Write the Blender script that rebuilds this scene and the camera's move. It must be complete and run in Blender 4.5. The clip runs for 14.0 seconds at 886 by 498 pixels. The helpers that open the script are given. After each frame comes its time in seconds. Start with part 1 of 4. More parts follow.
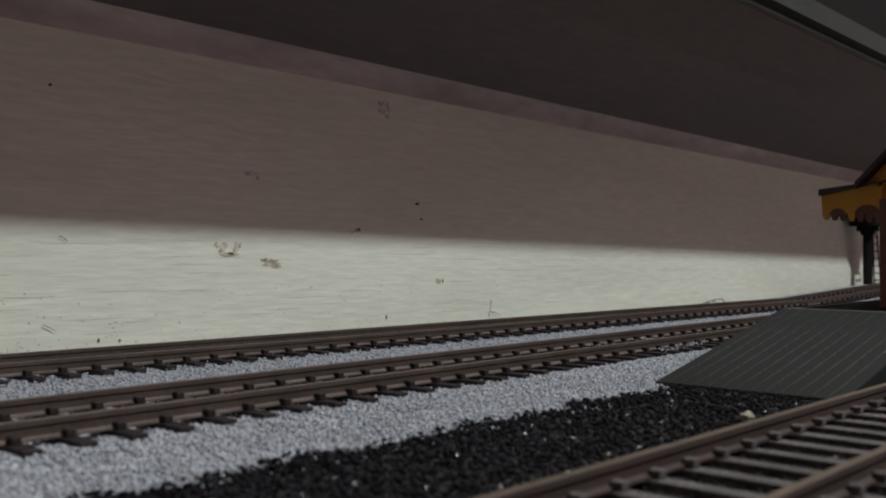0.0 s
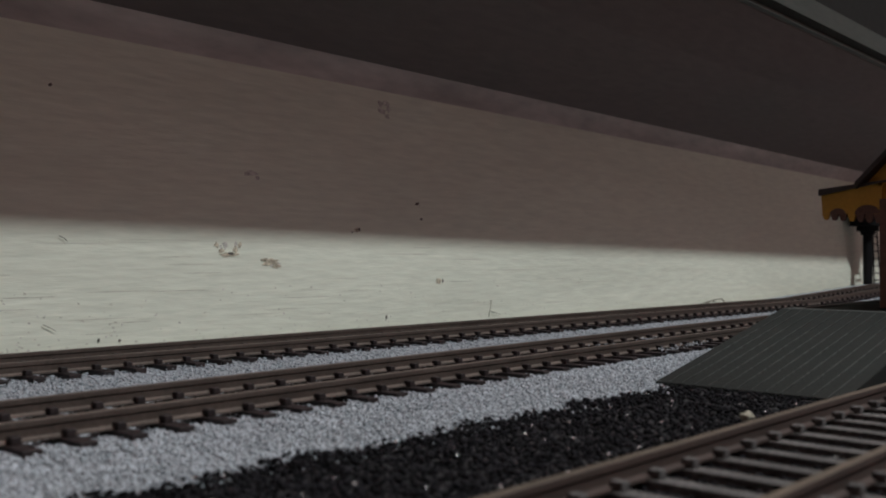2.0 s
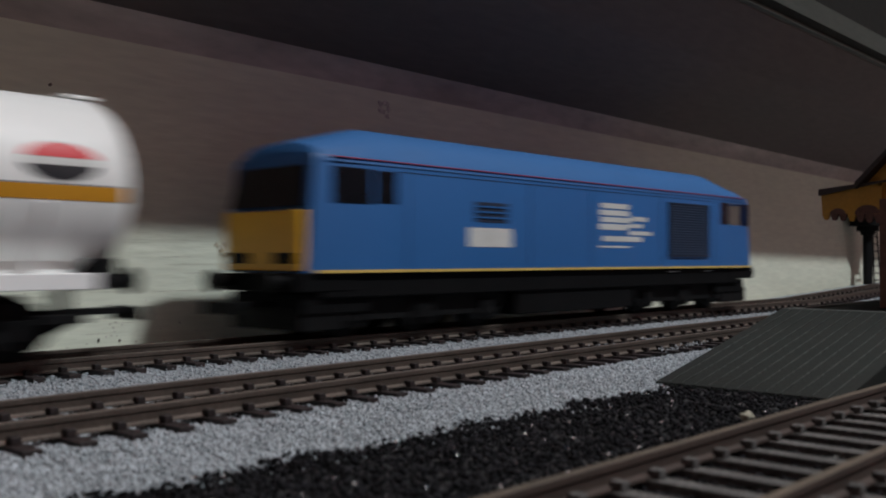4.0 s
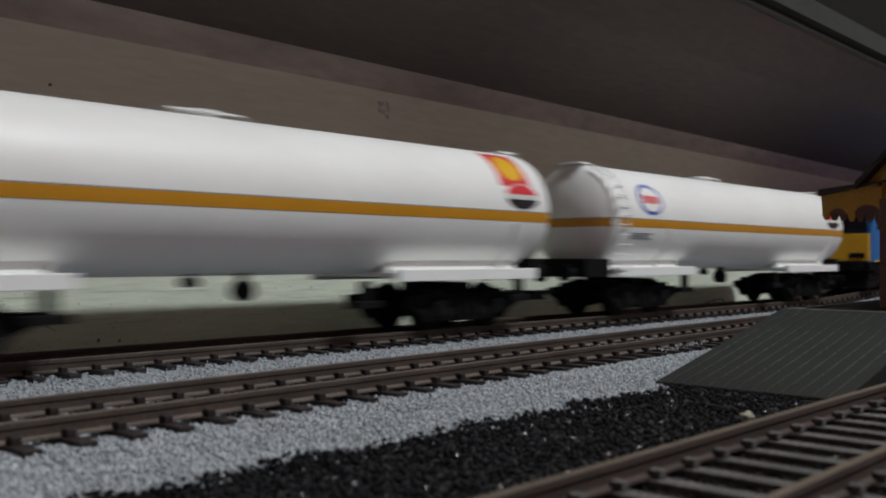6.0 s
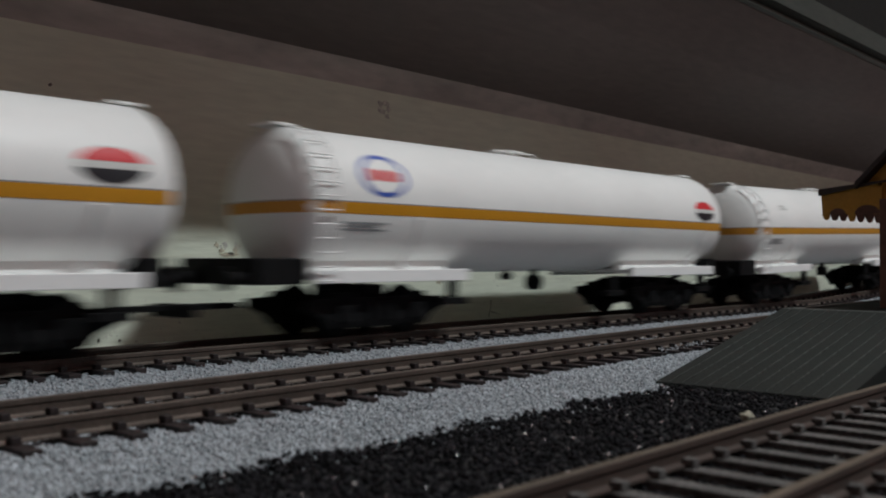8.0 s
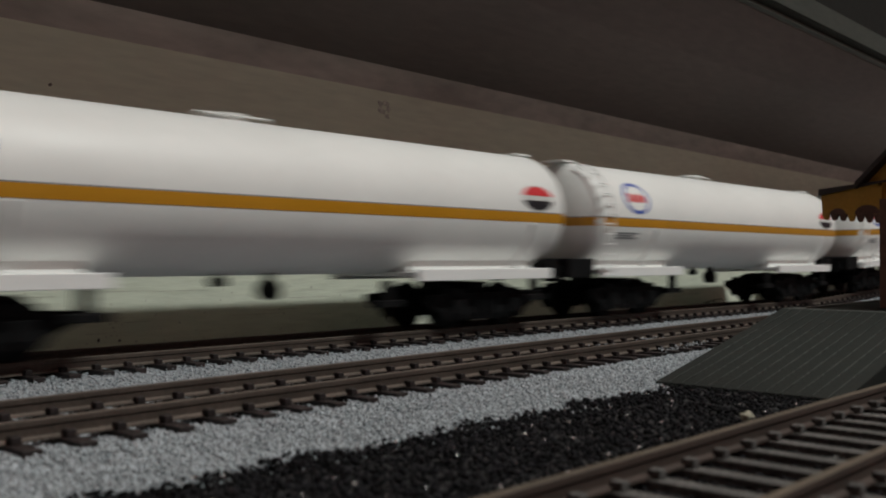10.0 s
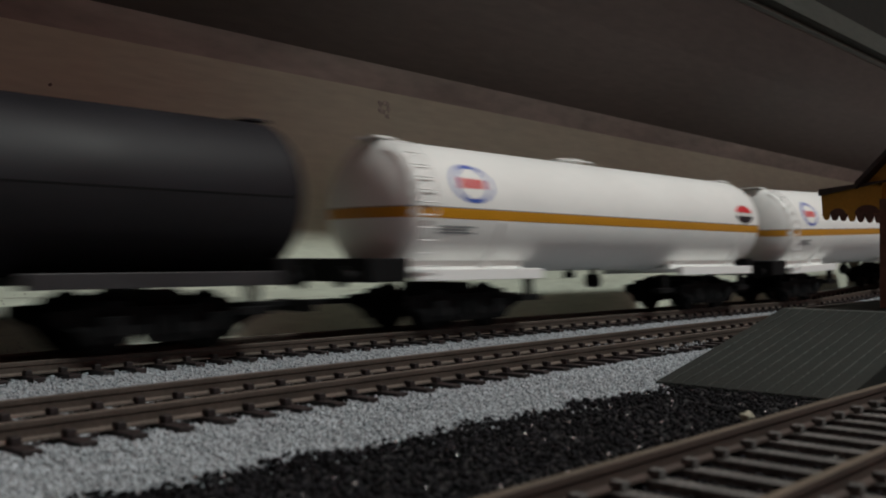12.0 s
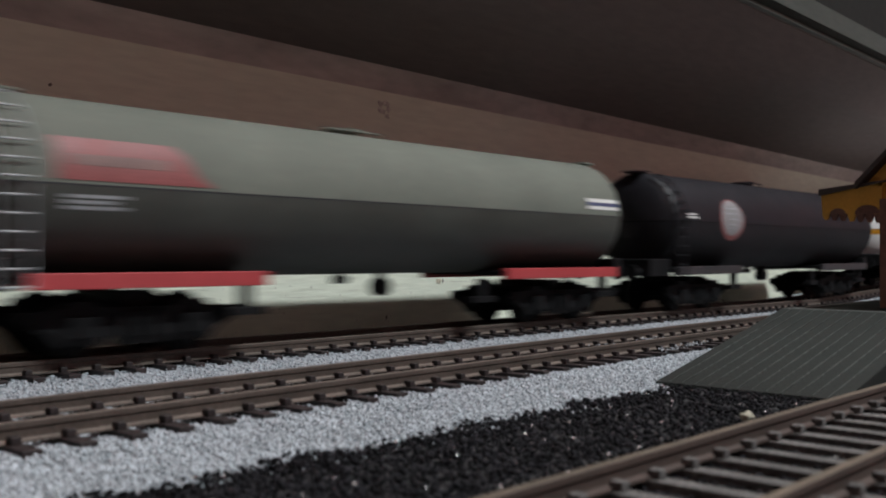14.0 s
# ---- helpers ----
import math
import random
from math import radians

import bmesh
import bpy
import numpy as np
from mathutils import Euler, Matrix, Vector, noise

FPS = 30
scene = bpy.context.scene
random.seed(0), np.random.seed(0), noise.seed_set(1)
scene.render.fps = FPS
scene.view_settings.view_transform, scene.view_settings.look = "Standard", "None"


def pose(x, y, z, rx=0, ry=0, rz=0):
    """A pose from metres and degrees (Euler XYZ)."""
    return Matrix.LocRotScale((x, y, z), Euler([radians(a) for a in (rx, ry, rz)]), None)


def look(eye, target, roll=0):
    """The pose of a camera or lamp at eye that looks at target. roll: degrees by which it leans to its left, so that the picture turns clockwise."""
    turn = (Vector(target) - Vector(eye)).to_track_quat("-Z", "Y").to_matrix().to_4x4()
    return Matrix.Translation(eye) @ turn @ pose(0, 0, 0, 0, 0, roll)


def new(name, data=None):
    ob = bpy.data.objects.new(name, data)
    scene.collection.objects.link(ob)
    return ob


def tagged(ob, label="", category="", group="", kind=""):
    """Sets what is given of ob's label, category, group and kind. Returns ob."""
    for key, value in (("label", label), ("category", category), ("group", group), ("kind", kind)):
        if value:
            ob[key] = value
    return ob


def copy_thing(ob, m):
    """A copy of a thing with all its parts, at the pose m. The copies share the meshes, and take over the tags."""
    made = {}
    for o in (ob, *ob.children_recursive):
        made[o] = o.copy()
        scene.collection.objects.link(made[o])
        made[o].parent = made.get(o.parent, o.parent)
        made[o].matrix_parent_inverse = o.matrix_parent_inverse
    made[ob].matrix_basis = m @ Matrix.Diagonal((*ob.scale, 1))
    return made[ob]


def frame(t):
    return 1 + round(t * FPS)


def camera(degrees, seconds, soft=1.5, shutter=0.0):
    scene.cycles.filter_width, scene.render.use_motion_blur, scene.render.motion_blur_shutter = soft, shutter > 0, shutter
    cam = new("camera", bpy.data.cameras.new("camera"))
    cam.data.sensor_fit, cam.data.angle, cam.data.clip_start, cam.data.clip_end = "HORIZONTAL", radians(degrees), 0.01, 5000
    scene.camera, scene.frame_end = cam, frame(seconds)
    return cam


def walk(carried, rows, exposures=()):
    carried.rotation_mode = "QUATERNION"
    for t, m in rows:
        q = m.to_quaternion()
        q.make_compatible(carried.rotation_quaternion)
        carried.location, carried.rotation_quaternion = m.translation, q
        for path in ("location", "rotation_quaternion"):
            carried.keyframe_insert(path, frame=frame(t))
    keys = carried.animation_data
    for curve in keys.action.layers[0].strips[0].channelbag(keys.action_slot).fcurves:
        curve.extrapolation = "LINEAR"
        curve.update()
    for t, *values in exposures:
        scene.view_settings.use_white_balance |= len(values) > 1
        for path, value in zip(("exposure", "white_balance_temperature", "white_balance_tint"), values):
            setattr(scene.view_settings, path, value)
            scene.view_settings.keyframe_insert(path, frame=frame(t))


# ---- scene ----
cam = camera(50.0, 14.0, soft=1.9, shutter=1.0)
cam.data.dof.use_dof, cam.data.dof.focus_distance, cam.data.dof.aperture_fstop = True, 0.265, 46.0
MM = 0.001
EYE = (0.0, 0.0, 24.7 * MM)
AIM = (math.cos(radians(43.1)), math.sin(radians(43.1)), 24.7 * MM + math.tan(radians(0.545)))
walk(cam, [(0.0, look(EYE, AIM)), (14.0, look(EYE, AIM))], exposures=[
    (0.0, 0.05, 6500, 10), (1.0, -0.06, 6500, 10), (2.5, -0.08, 6500, 10), (3.2, -0.15, 6450, 10), (5.5, -0.05, 6450, 7), (6.6, -0.22, 6450, 7), (8.2, -0.32, 6450, 7), (10.3, -0.3, 6950, 5.5), (11.4, -0.26, 6950, 5), (12.0, -0.32, 6850, 6),
    (12.5, 0.05, 6600, 8.5), (13.0, 0.5, 6500, 9), (14.0, 0.56, 6450, 9)])

# ---- light: one bulb in the room, the rest is its bounce ----
world = bpy.data.worlds.new("room_dark")
world.use_nodes = True
world.node_tree.nodes["Background"].inputs[0].default_value = (0.5, 0.47, 0.45, 1)
world.node_tree.nodes["Background"].inputs[1].default_value = 0.02
scene.world = world
bulb_data = bpy.data.lights.new("room_bulb", "POINT")
bulb_data.energy = 31.0
bulb_data.color = (0.885, 0.96, 0.98)
bulb_data.shadow_soft_size = 0.017
bulb = new("room_bulb", bulb_data)
bulb.location = (0.38, -0.370, 0.88)


# ---- materials ----
def mat(name, col, rough=0.6, metal=0.0, grain=1.0, var=0.15, big=20.0, bigvar=0.12, bump=0.0, spec=0.5,
        stretch=(1, 1, 1), island=0.0, rand=0.0, coat=0.0):
    """A procedural surface: grain and big are the sizes, in millimetres, of its fine and coarse unevenness."""
    m = bpy.data.materials.new(name)
    m.use_nodes = True
    n, l = m.node_tree.nodes, m.node_tree.links
    b = n["Principled BSDF"]
    b.inputs["Roughness"].default_value, b.inputs["Metallic"].default_value = rough, metal
    b.inputs["Specular IOR Level"].default_value = spec
    b.inputs["Coat Weight"].default_value = coat
    co = n.new("ShaderNodeTexCoord")
    mp = n.new("ShaderNodeMapping")
    mp.inputs["Scale"].default_value = stretch
    l.new(co.outputs["Object"], mp.inputs["Vector"])

    def tex(size, detail):
        t = n.new("ShaderNodeTexNoise")
        t.inputs["Scale"].default_value, t.inputs["Detail"].default_value = 1000.0 / size, detail
        l.new(mp.outputs["Vector"], t.inputs["Vector"])
        return t

    def vary(value, amount, base=1.0):
        r = n.new("ShaderNodeMapRange")
        r.inputs["From Min"].default_value, r.inputs["From Max"].default_value = 0.25, 0.75
        r.inputs["To Min"].default_value, r.inputs["To Max"].default_value = base - amount, base + amount
        l.new(value, r.inputs["Value"])
        return r.outputs["Result"]

    fine, coarse = tex(grain, 4), tex(big, 3)
    value = vary(fine.outputs["Fac"], var)

    def times(a, c):
        k = n.new("ShaderNodeMath")
        k.operation = "MULTIPLY"
        l.new(a, k.inputs[0])
        l.new(c, k.inputs[1])
        return k.outputs[0]

    value = times(value, vary(coarse.outputs["Fac"], bigvar))
    if island:
        g = n.new("ShaderNodeNewGeometry")
        r = n.new("ShaderNodeMapRange")
        r.inputs["To Min"].default_value, r.inputs["To Max"].default_value = 1 - island, 1 + island
        l.new(g.outputs["Random Per Island"], r.inputs["Value"])
        value = times(value, r.outputs["Result"])
    if rand:
        g = n.new("ShaderNodeObjectInfo")
        r = n.new("ShaderNodeMapRange")
        r.inputs["To Min"].default_value, r.inputs["To Max"].default_value = 1 - rand, 1 + rand
        l.new(g.outputs["Random"], r.inputs["Value"])
        value = times(value, r.outputs["Result"])
    mix = n.new("ShaderNodeVectorMath")
    mix.operation = "SCALE"
    mix.inputs[0].default_value = col
    l.new(value, mix.inputs["Scale"])
    l.new(mix.outputs[0], b.inputs["Base Color"])
    l.new(vary(coarse.outputs["Fac"], 0.08, rough), b.inputs["Roughness"])
    if bump:
        k = n.new("ShaderNodeBump")
        k.inputs["Strength"].default_value, k.inputs["Distance"].default_value = 0.6, bump * MM
        l.new(fine.outputs["Fac"], k.inputs["Height"])
        l.new(k.outputs["Normal"], b.inputs["Normal"])
    return m


M_WALL = mat("cream_painted_plaster", (0.762, 0.77, 0.65), 0.75, grain=2.2, var=0.075, big=30, bigvar=0.07, bump=0.32, stretch=(0.2, 1, 1.3))
# tinted darker than the wall to carry the shade in the corner
M_COVE = mat("shade_tinted_cove", (0.46, 0.41, 0.385), 0.85, grain=3, var=0.15, big=16, bigvar=0.28, bump=0.3, stretch=(0.3, 1, 1))
M_CHIP = mat("plaster_chip", (0.16, 0.14, 0.12), 0.9, grain=1.2, var=0.5, big=4, bigvar=0.4, bump=0.3)
M_STAIN = mat("brown_stain", (0.50, 0.44, 0.34), 0.9, grain=0.7, var=0.6, big=2.0, bigvar=0.5, bump=0.2)
M_SMUDGE = mat("grey_smudge", (0.56, 0.53, 0.48), 0.85, grain=0.9, var=0.4, big=2.5, bigvar=0.35)
M_SHELF = mat("dull_brown_board", (0.120, 0.092, 0.087), 0.8, grain=3, var=0.12, big=60, bigvar=0.15, bump=0.2, stretch=(0.3, 1, 1))
M_SCREEN = mat("dark_room_screen", (0.012, 0.012, 0.011), 0.85, grain=3, var=0.2, big=40, bigvar=0.2, spec=0.2)
M_BEVEL = mat("dusty_dark_edge", (0.030, 0.031, 0.027), 0.85, grain=2, var=0.25, big=25, bigvar=0.25, spec=0.2)
M_BATTEN = mat("pale_timber", (0.058, 0.063, 0.056), 0.7, grain=2, var=0.15, big=30, bigvar=0.15, bump=0.2, stretch=(0.2, 1, 1))
M_ROOM = mat("room_paint", (0.675, 0.395, 0.40), 0.85, grain=30, var=0.05, big=400, bigvar=0.06)
M_FLOOR = mat("room_carpet", (0.34, 0.25, 0.22), 0.95, grain=6, var=0.25, big=200, bigvar=0.1)
M_BOARD = mat("baseboard_ply", (0.20, 0.18, 0.15), 0.8, grain=2, var=0.15, big=30, bigvar=0.15, bump=0.2)
M_GREYBED = mat("grey_ballast_bed", (0.312, 0.338, 0.36), 0.9, grain=0.8, var=0.35, big=6, bigvar=0.12, bump=0.5)
M_GREYGRAIN = mat("grey_granite_grain", (0.374, 0.408, 0.438), 0.8, grain=0.4, var=0.15, big=8, bigvar=0.08, island=0.4)
M_BLACKBED = mat("black_ballast_bed", (0.012, 0.0115, 0.013), 0.8, grain=0.8, var=0.5, big=6, bigvar=0.2, bump=0.5)
M_BLACKGRAIN = mat("black_glittering_grain", (0.0128, 0.0122, 0.0145), 0.8, grain=0.5, var=0.5, big=8, bigvar=0.3, island=0.8, spec=0.12)
M_GLINT = mat("bright_flake", (0.95, 0.95, 0.97), 0.22, metal=0.85, grain=0.6, var=0.3, big=3, bigvar=0.2)
M_RAIL = mat("browned_rail_side", (0.074, 0.056, 0.046), 0.6, metal=0.15, grain=0.7, var=0.25, big=12, bigvar=0.25, bump=0.05)
M_RAILTOP = mat("dull_nickel_rail_top", (0.105, 0.082, 0.068), 0.6, metal=0.3, grain=0.6, var=0.2, big=10, bigvar=0.25, stretch=(0.2, 1, 1))
M_RAILFOOT = mat("tan_rail_foot", (0.115, 0.092, 0.077), 0.75, grain=0.7, var=0.3, big=9, bigvar=0.3)
M_RAILTAN = mat("tan_worn_rail_top", (0.10, 0.078, 0.058), 0.65, metal=0.2, grain=0.7, var=0.25, big=10, bigvar=0.3, stretch=(0.2, 1, 1))
# rail brown made darker: the foreground's shade over the siding is in the colour
M_RAILDARK = mat("shade_darkened_rail", (0.058, 0.040, 0.033), 0.75, metal=0.1, grain=0.7, var=0.25, big=12, bigvar=0.25, bump=0.05)
M_SLEEPER = mat("dark_brown_plastic", (0.017, 0.0105, 0.0105), 0.6, grain=0.7, var=0.3, big=8, bigvar=0.2, bump=0.08, rand=0.2)
M_SLEEPERGREY = mat("dusty_dark_plastic", (0.078, 0.074, 0.072), 0.85, grain=0.8, var=0.55, big=5, bigvar=0.45, bump=0.08, rand=0.2)
M_WHITE = mat("white_satin_paint", (0.90, 0.90, 0.885), 0.5, grain=3, var=0.025, big=40, bigvar=0.04, bump=0.03)
M_WHITEFRAME = mat("white_frame_plastic", (0.93, 0.93, 0.925), 0.4, grain=2, var=0.03, big=20, bigvar=0.03)
M_ORANGE = mat("orange_band", (0.60, 0.27, 0.018), 0.4, grain=2, var=0.05, big=20, bigvar=0.05)
M_BLACK = mat("black_underframe_plastic", (0.0062, 0.0062, 0.0068), 0.7, grain=1, var=0.3, big=10, bigvar=0.2, spec=0.15)
M_DARK = mat("satin_black_tank_paint", (0.0098, 0.0092, 0.0128), 0.6, grain=2, var=0.2, big=30, bigvar=0.2, spec=0.32)
M_DGREY = mat("dark_grey_frame", (0.03, 0.029, 0.032), 0.5, grain=1, var=0.2, big=10, bigvar=0.15)
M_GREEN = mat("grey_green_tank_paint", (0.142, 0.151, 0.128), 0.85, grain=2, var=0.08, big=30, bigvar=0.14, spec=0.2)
# darker copy of the tank paint: underside shade put into the colour
M_BELLYSHADE = mat("shaded_grey_green_paint", (0.046, 0.048, 0.041), 0.6, grain=2.5, var=0.15, big=25, bigvar=0.2)
M_SOOT = mat("matt_black_paint", (0.013, 0.0122, 0.0145), 0.7, grain=2, var=0.15, big=25, bigvar=0.2, spec=0.2)
M_RED = mat("signal_red_plastic", (0.36, 0.042, 0.046), 0.6, grain=1, var=0.08, big=10, bigvar=0.08)
M_CREST = mat("dull_white_print", (0.22, 0.215, 0.22), 0.55, grain=0.8, var=0.35, big=5, bigvar=0.15)
M_REDPALE = mat("faded_red_print", (0.215, 0.06, 0.058), 0.55, grain=0.7, var=0.2, big=5, bigvar=0.2)
M_DULLRED = mat("worn_red_print", (0.165, 0.09, 0.08), 0.6, grain=0.7, var=0.3, big=5, bigvar=0.3)
M_LOGORED = mat("printed_red", (0.68, 0.04, 0.05), 0.45, grain=1, var=0.05, big=5, bigvar=0.05)
M_LOGOBLUE = mat("printed_blue", (0.05, 0.11, 0.45), 0.45, grain=1, var=0.05, big=5, bigvar=0.05)
M_FADEDBLUE = mat("faded_blue_print", (0.06, 0.075, 0.15), 0.5, grain=1, var=0.15, big=5, bigvar=0.15)
M_LOGOBLACK = mat("printed_black", (0.02, 0.02, 0.025), 0.45, grain=1, var=0.05, big=5, bigvar=0.05)
M_YELLOW = mat("printed_yellow", (0.80, 0.45, 0.02), 0.45, grain=1, var=0.05, big=5, bigvar=0.05)
M_PRINT = mat("grey_print", (0.28, 0.29, 0.30), 0.55, grain=0.6, var=0.3, big=4, bigvar=0.2)
M_PALEPRINT = mat("pale_print", (0.62, 0.62, 0.60), 0.5, grain=0.6, var=0.12, big=4, bigvar=0.1)
M_BLUE = mat("rail_blue_paint", (0.021, 0.118, 0.34), 0.5, grain=3, var=0.03, big=40, bigvar=0.05)
M_ROOFBLUE = mat("pale_blue_roof_paint", (0.024, 0.125, 0.34), 0.7, grain=3, var=0.04, big=30, bigvar=0.06)
M_LOCOYELLOW = mat("warning_yellow", (0.68, 0.36, 0.015), 0.45, grain=2, var=0.05, big=15, bigvar=0.08)
M_SILL = mat("pale_yellow_line", (0.66, 0.46, 0.12), 0.5, grain=2, var=0.1, big=15, bigvar=0.12)
M_GRILLE = mat("dark_louvre", (0.012, 0.022, 0.050), 0.65, grain=1, var=0.15, big=8, bigvar=0.1)
M_SLAT = mat("dark_blue_slat", (0.010, 0.028, 0.068), 0.65, grain=1, var=0.15, big=8, bigvar=0.1)
M_GLASS = mat("dark_cab_glass", (0.008, 0.008, 0.011), 0.12, grain=5, var=0.05, big=20, bigvar=0.05, spec=0.25)
M_UNDER = mat("dead_black_underframe", (0.005, 0.005, 0.0056), 0.85, grain=1, var=0.3, big=10, bigvar=0.3, spec=0.1)
M_CANTRAIL = mat("dull_red_line", (0.30, 0.05, 0.10), 0.5, grain=1, var=0.1, big=10, bigvar=0.12)
M_GUTTER = mat("light_blue_gutter", (0.06, 0.17, 0.40), 0.6, grain=1, var=0.1, big=12, bigvar=0.1)
M_CLEAR = mat("clear_plastic_glazing", (0.9, 0.9, 0.92), 0.04, grain=5, var=0.02, big=20, bigvar=0.02)
M_CLEAR.node_tree.nodes["Principled BSDF"].inputs["Transmission Weight"].default_value = 1.0
M_CLEAR.node_tree.nodes["Principled BSDF"].inputs["IOR"].default_value = 1.05
M_RAMP = mat("grey_green_platform_plastic", (0.0122, 0.0150, 0.0134), 0.75, grain=0.8, var=0.25, big=14, bigvar=0.2, bump=0.1, spec=0.3)
M_RAMPEDGE = mat("worn_platform_edge", (0.055, 0.06, 0.056), 0.6, grain=0.8, var=0.2, big=10, bigvar=0.15)
M_RIB = mat("worn_rib", (0.034, 0.039, 0.036), 0.6, grain=1.7, var=1.6, big=8, bigvar=0.7)
M_SCRATCH = mat("faint_scratch", (0.56, 0.54, 0.46), 0.8, grain=1, var=0.2, big=6, bigvar=0.15)
M_OCHRE = mat("ochre_building_plastic", (0.46, 0.24, 0.025), 0.5, grain=1, var=0.1, big=8, bigvar=0.12)
M_SLATE = mat("dark_roof_plastic", (0.028, 0.020, 0.019), 0.6, grain=1, var=0.25, big=8, bigvar=0.2, bump=0.1)
M_BRICKBROWN = mat("brown_brick_plastic", (0.13, 0.062, 0.045), 0.65, grain=0.8, var=0.25, big=6, bigvar=0.2, bump=0.15)
M_PEBBLE = mat("pale_pebble", (0.30, 0.285, 0.22), 0.8, grain=0.6, var=0.2, big=3, bigvar=0.15, bump=0.2)
M_FIBRE = mat("brown_fibre", (0.13, 0.11, 0.08), 0.8, grain=1, var=0.2, big=5, bigvar=0.2)


# ---- helpers: all mesh coordinates in millimetres ----
def link(name, bm, material, parent=None, smooth=False):
    me = bpy.data.meshes.new(name)
    bmesh.ops.scale(bm, vec=(MM, MM, MM), verts=bm.verts)
    bmesh.ops.recalc_face_normals(bm, faces=bm.faces)
    bm.to_mesh(me)
    bm.free()
    for m in material if isinstance(material, (list, tuple)) else (material,):
        me.materials.append(m)
    if smooth:
        for p in me.polygons:
            p.use_smooth = True
        me.set_sharp_from_angle(angle=radians(35))
    ob = new(name, me)
    ob.parent = parent
    return ob


def part(name, bm, material, parent, label="", smooth=False):
    """One mesh object under a thing or under a part."""
    ob = link(name, bm, material, parent, smooth)
    return tagged(ob, label) if label else ob


def again(name, ob, parent, x=0, y=0, z=0, rz=0):
    """Another object on the mesh of ob."""
    o = new(name, ob.data)
    o.parent = parent
    o.matrix_basis = pose(x * MM, y * MM, z * MM, 0, 0, rz)
    return o


def thing(name, label, category, x=0, y=0, z=0, group="", rz=0):
    e = new(name)
    e.empty_display_size = 0.01
    e.matrix_basis = pose(x * MM, y * MM, z * MM, 0, 0, rz)
    return tagged(e, label, category, group)


def box(bm, x0, x1, y0, y1, z0, z1, bev=0.0):
    r = bmesh.ops.create_cube(bm, size=1.0)
    for v in r["verts"]:
        v.co = Vector((x0 + (v.co.x + 0.5) * (x1 - x0), y0 + (v.co.y + 0.5) * (y1 - y0), z0 + (v.co.z + 0.5) * (z1 - z0)))
    if bev:
        es = list({e for v in r["verts"] for e in v.link_edges})
        bmesh.ops.bevel(bm, geom=es, offset=bev, segments=2, affect="EDGES", profile=0.5)
    return bm


def boxes(rows, bev=0.0):
    bm = bmesh.new()
    for r in rows:
        box(bm, *r, bev)
    return bm


def carve(ob, cutter_mesh):
    """Takes a shape away from ob and bakes the result into its mesh."""
    cutter = new("cutter", cutter_mesh)
    k = ob.modifiers.new("opening", "BOOLEAN")
    k.operation, k.solver, k.object, k.use_self = "DIFFERENCE", "EXACT", cutter, True
    made = bpy.data.meshes.new_from_object(ob.evaluated_get(bpy.context.evaluated_depsgraph_get()))
    ob.modifiers.clear()
    ob.data = made
    bpy.data.objects.remove(cutter)


def rod(bm, a, b, r, n=10):
    """A closed round bar from a to b."""
    a, b = Vector(a), Vector(b)
    q = (b - a).to_track_quat("Z", "Y")
    rings = []
    for c in (a, b):
        rings.append([bm.verts.new(c + q @ Vector((r * math.cos(2 * math.pi * i / n), r * math.sin(2 * math.pi * i / n), 0))) for i in range(n)])
    for i in range(n):
        bm.faces.new((rings[0][i], rings[0][(i + 1) % n], rings[1][(i + 1) % n], rings[1][i]))
    bm.faces.new(rings[0][::-1])
    bm.faces.new(rings[1])
    return bm


def tube(points, r, n=6):
    """One bent round bar through points that share their x."""
    bm = bmesh.new()
    rings = []
    for k, p in enumerate(points):
        d = Vector(points[min(k + 1, len(points) - 1)]) - Vector(points[max(k - 1, 0)])
        side = d.cross(Vector((1, 0, 0))).normalized()
        rings.append([bm.verts.new(Vector(p) + r * (math.cos(2 * math.pi * i / n) * side + math.sin(2 * math.pi * i / n) * Vector((1, 0, 0)))) for i in range(n)])
    for a, b in zip(rings, rings[1:]):
        for i in range(n):
            bm.faces.new((a[i], a[(i + 1) % n], b[(i + 1) % n], b[i]))
    bm.faces.new(rings[0][::-1])
    bm.faces.new(rings[-1])
    return bm


def prism(bm, outline, x0, x1):
    """An outline in (y, z) drawn out along x."""
    a = [bm.verts.new((x0, y, z)) for y, z in outline]
    b = [bm.verts.new((x1, y, z)) for y, z in outline]
    n = len(a)
    for i in range(n):
        bm.faces.new((a[i], a[(i + 1) % n], b[(i + 1) % n], b[i]))
    bm.faces.new(a[::-1])
    bm.faces.new(b)
    return bm


def prism_y(bm, outline, y0, y1):
    """An outline in (x, z) drawn out along y."""
    a = [bm.verts.new((x, y0, z)) for x, z in outline]
    b = [bm.verts.new((x, y1, z)) for x, z in outline]
    n = len(a)
    for i in range(n):
        bm.faces.new((a[i], a[(i + 1) % n], b[(i + 1) % n], b[i]))
    bm.faces.new(a[::-1])
    bm.faces.new(b)
    return bm


# ---- the setting ----
WALL_Y, WALL_SLOPE = 242.4, 0.0085        # back wall: y = WALL_Y + WALL_SLOPE * x
SHELF_Z, SHELF_FALL = 93.2, 0.0114       # the board over the tracks falls along x
TILT = 0.001                              # and so, a little, does the layout
LINE_Y, LINE_SLOPE = 198.6, 0.007        # far track, almost parallel to the wall
CLIMB_AT, CLIMB_END, GRADE = 486.0, 900.0, 0.034   # where the far track begins and ends to climb
LINE = pose(0, LINE_Y * MM, 0, 0, math.degrees(math.atan(TILT)), math.degrees(math.atan(LINE_SLOPE)))
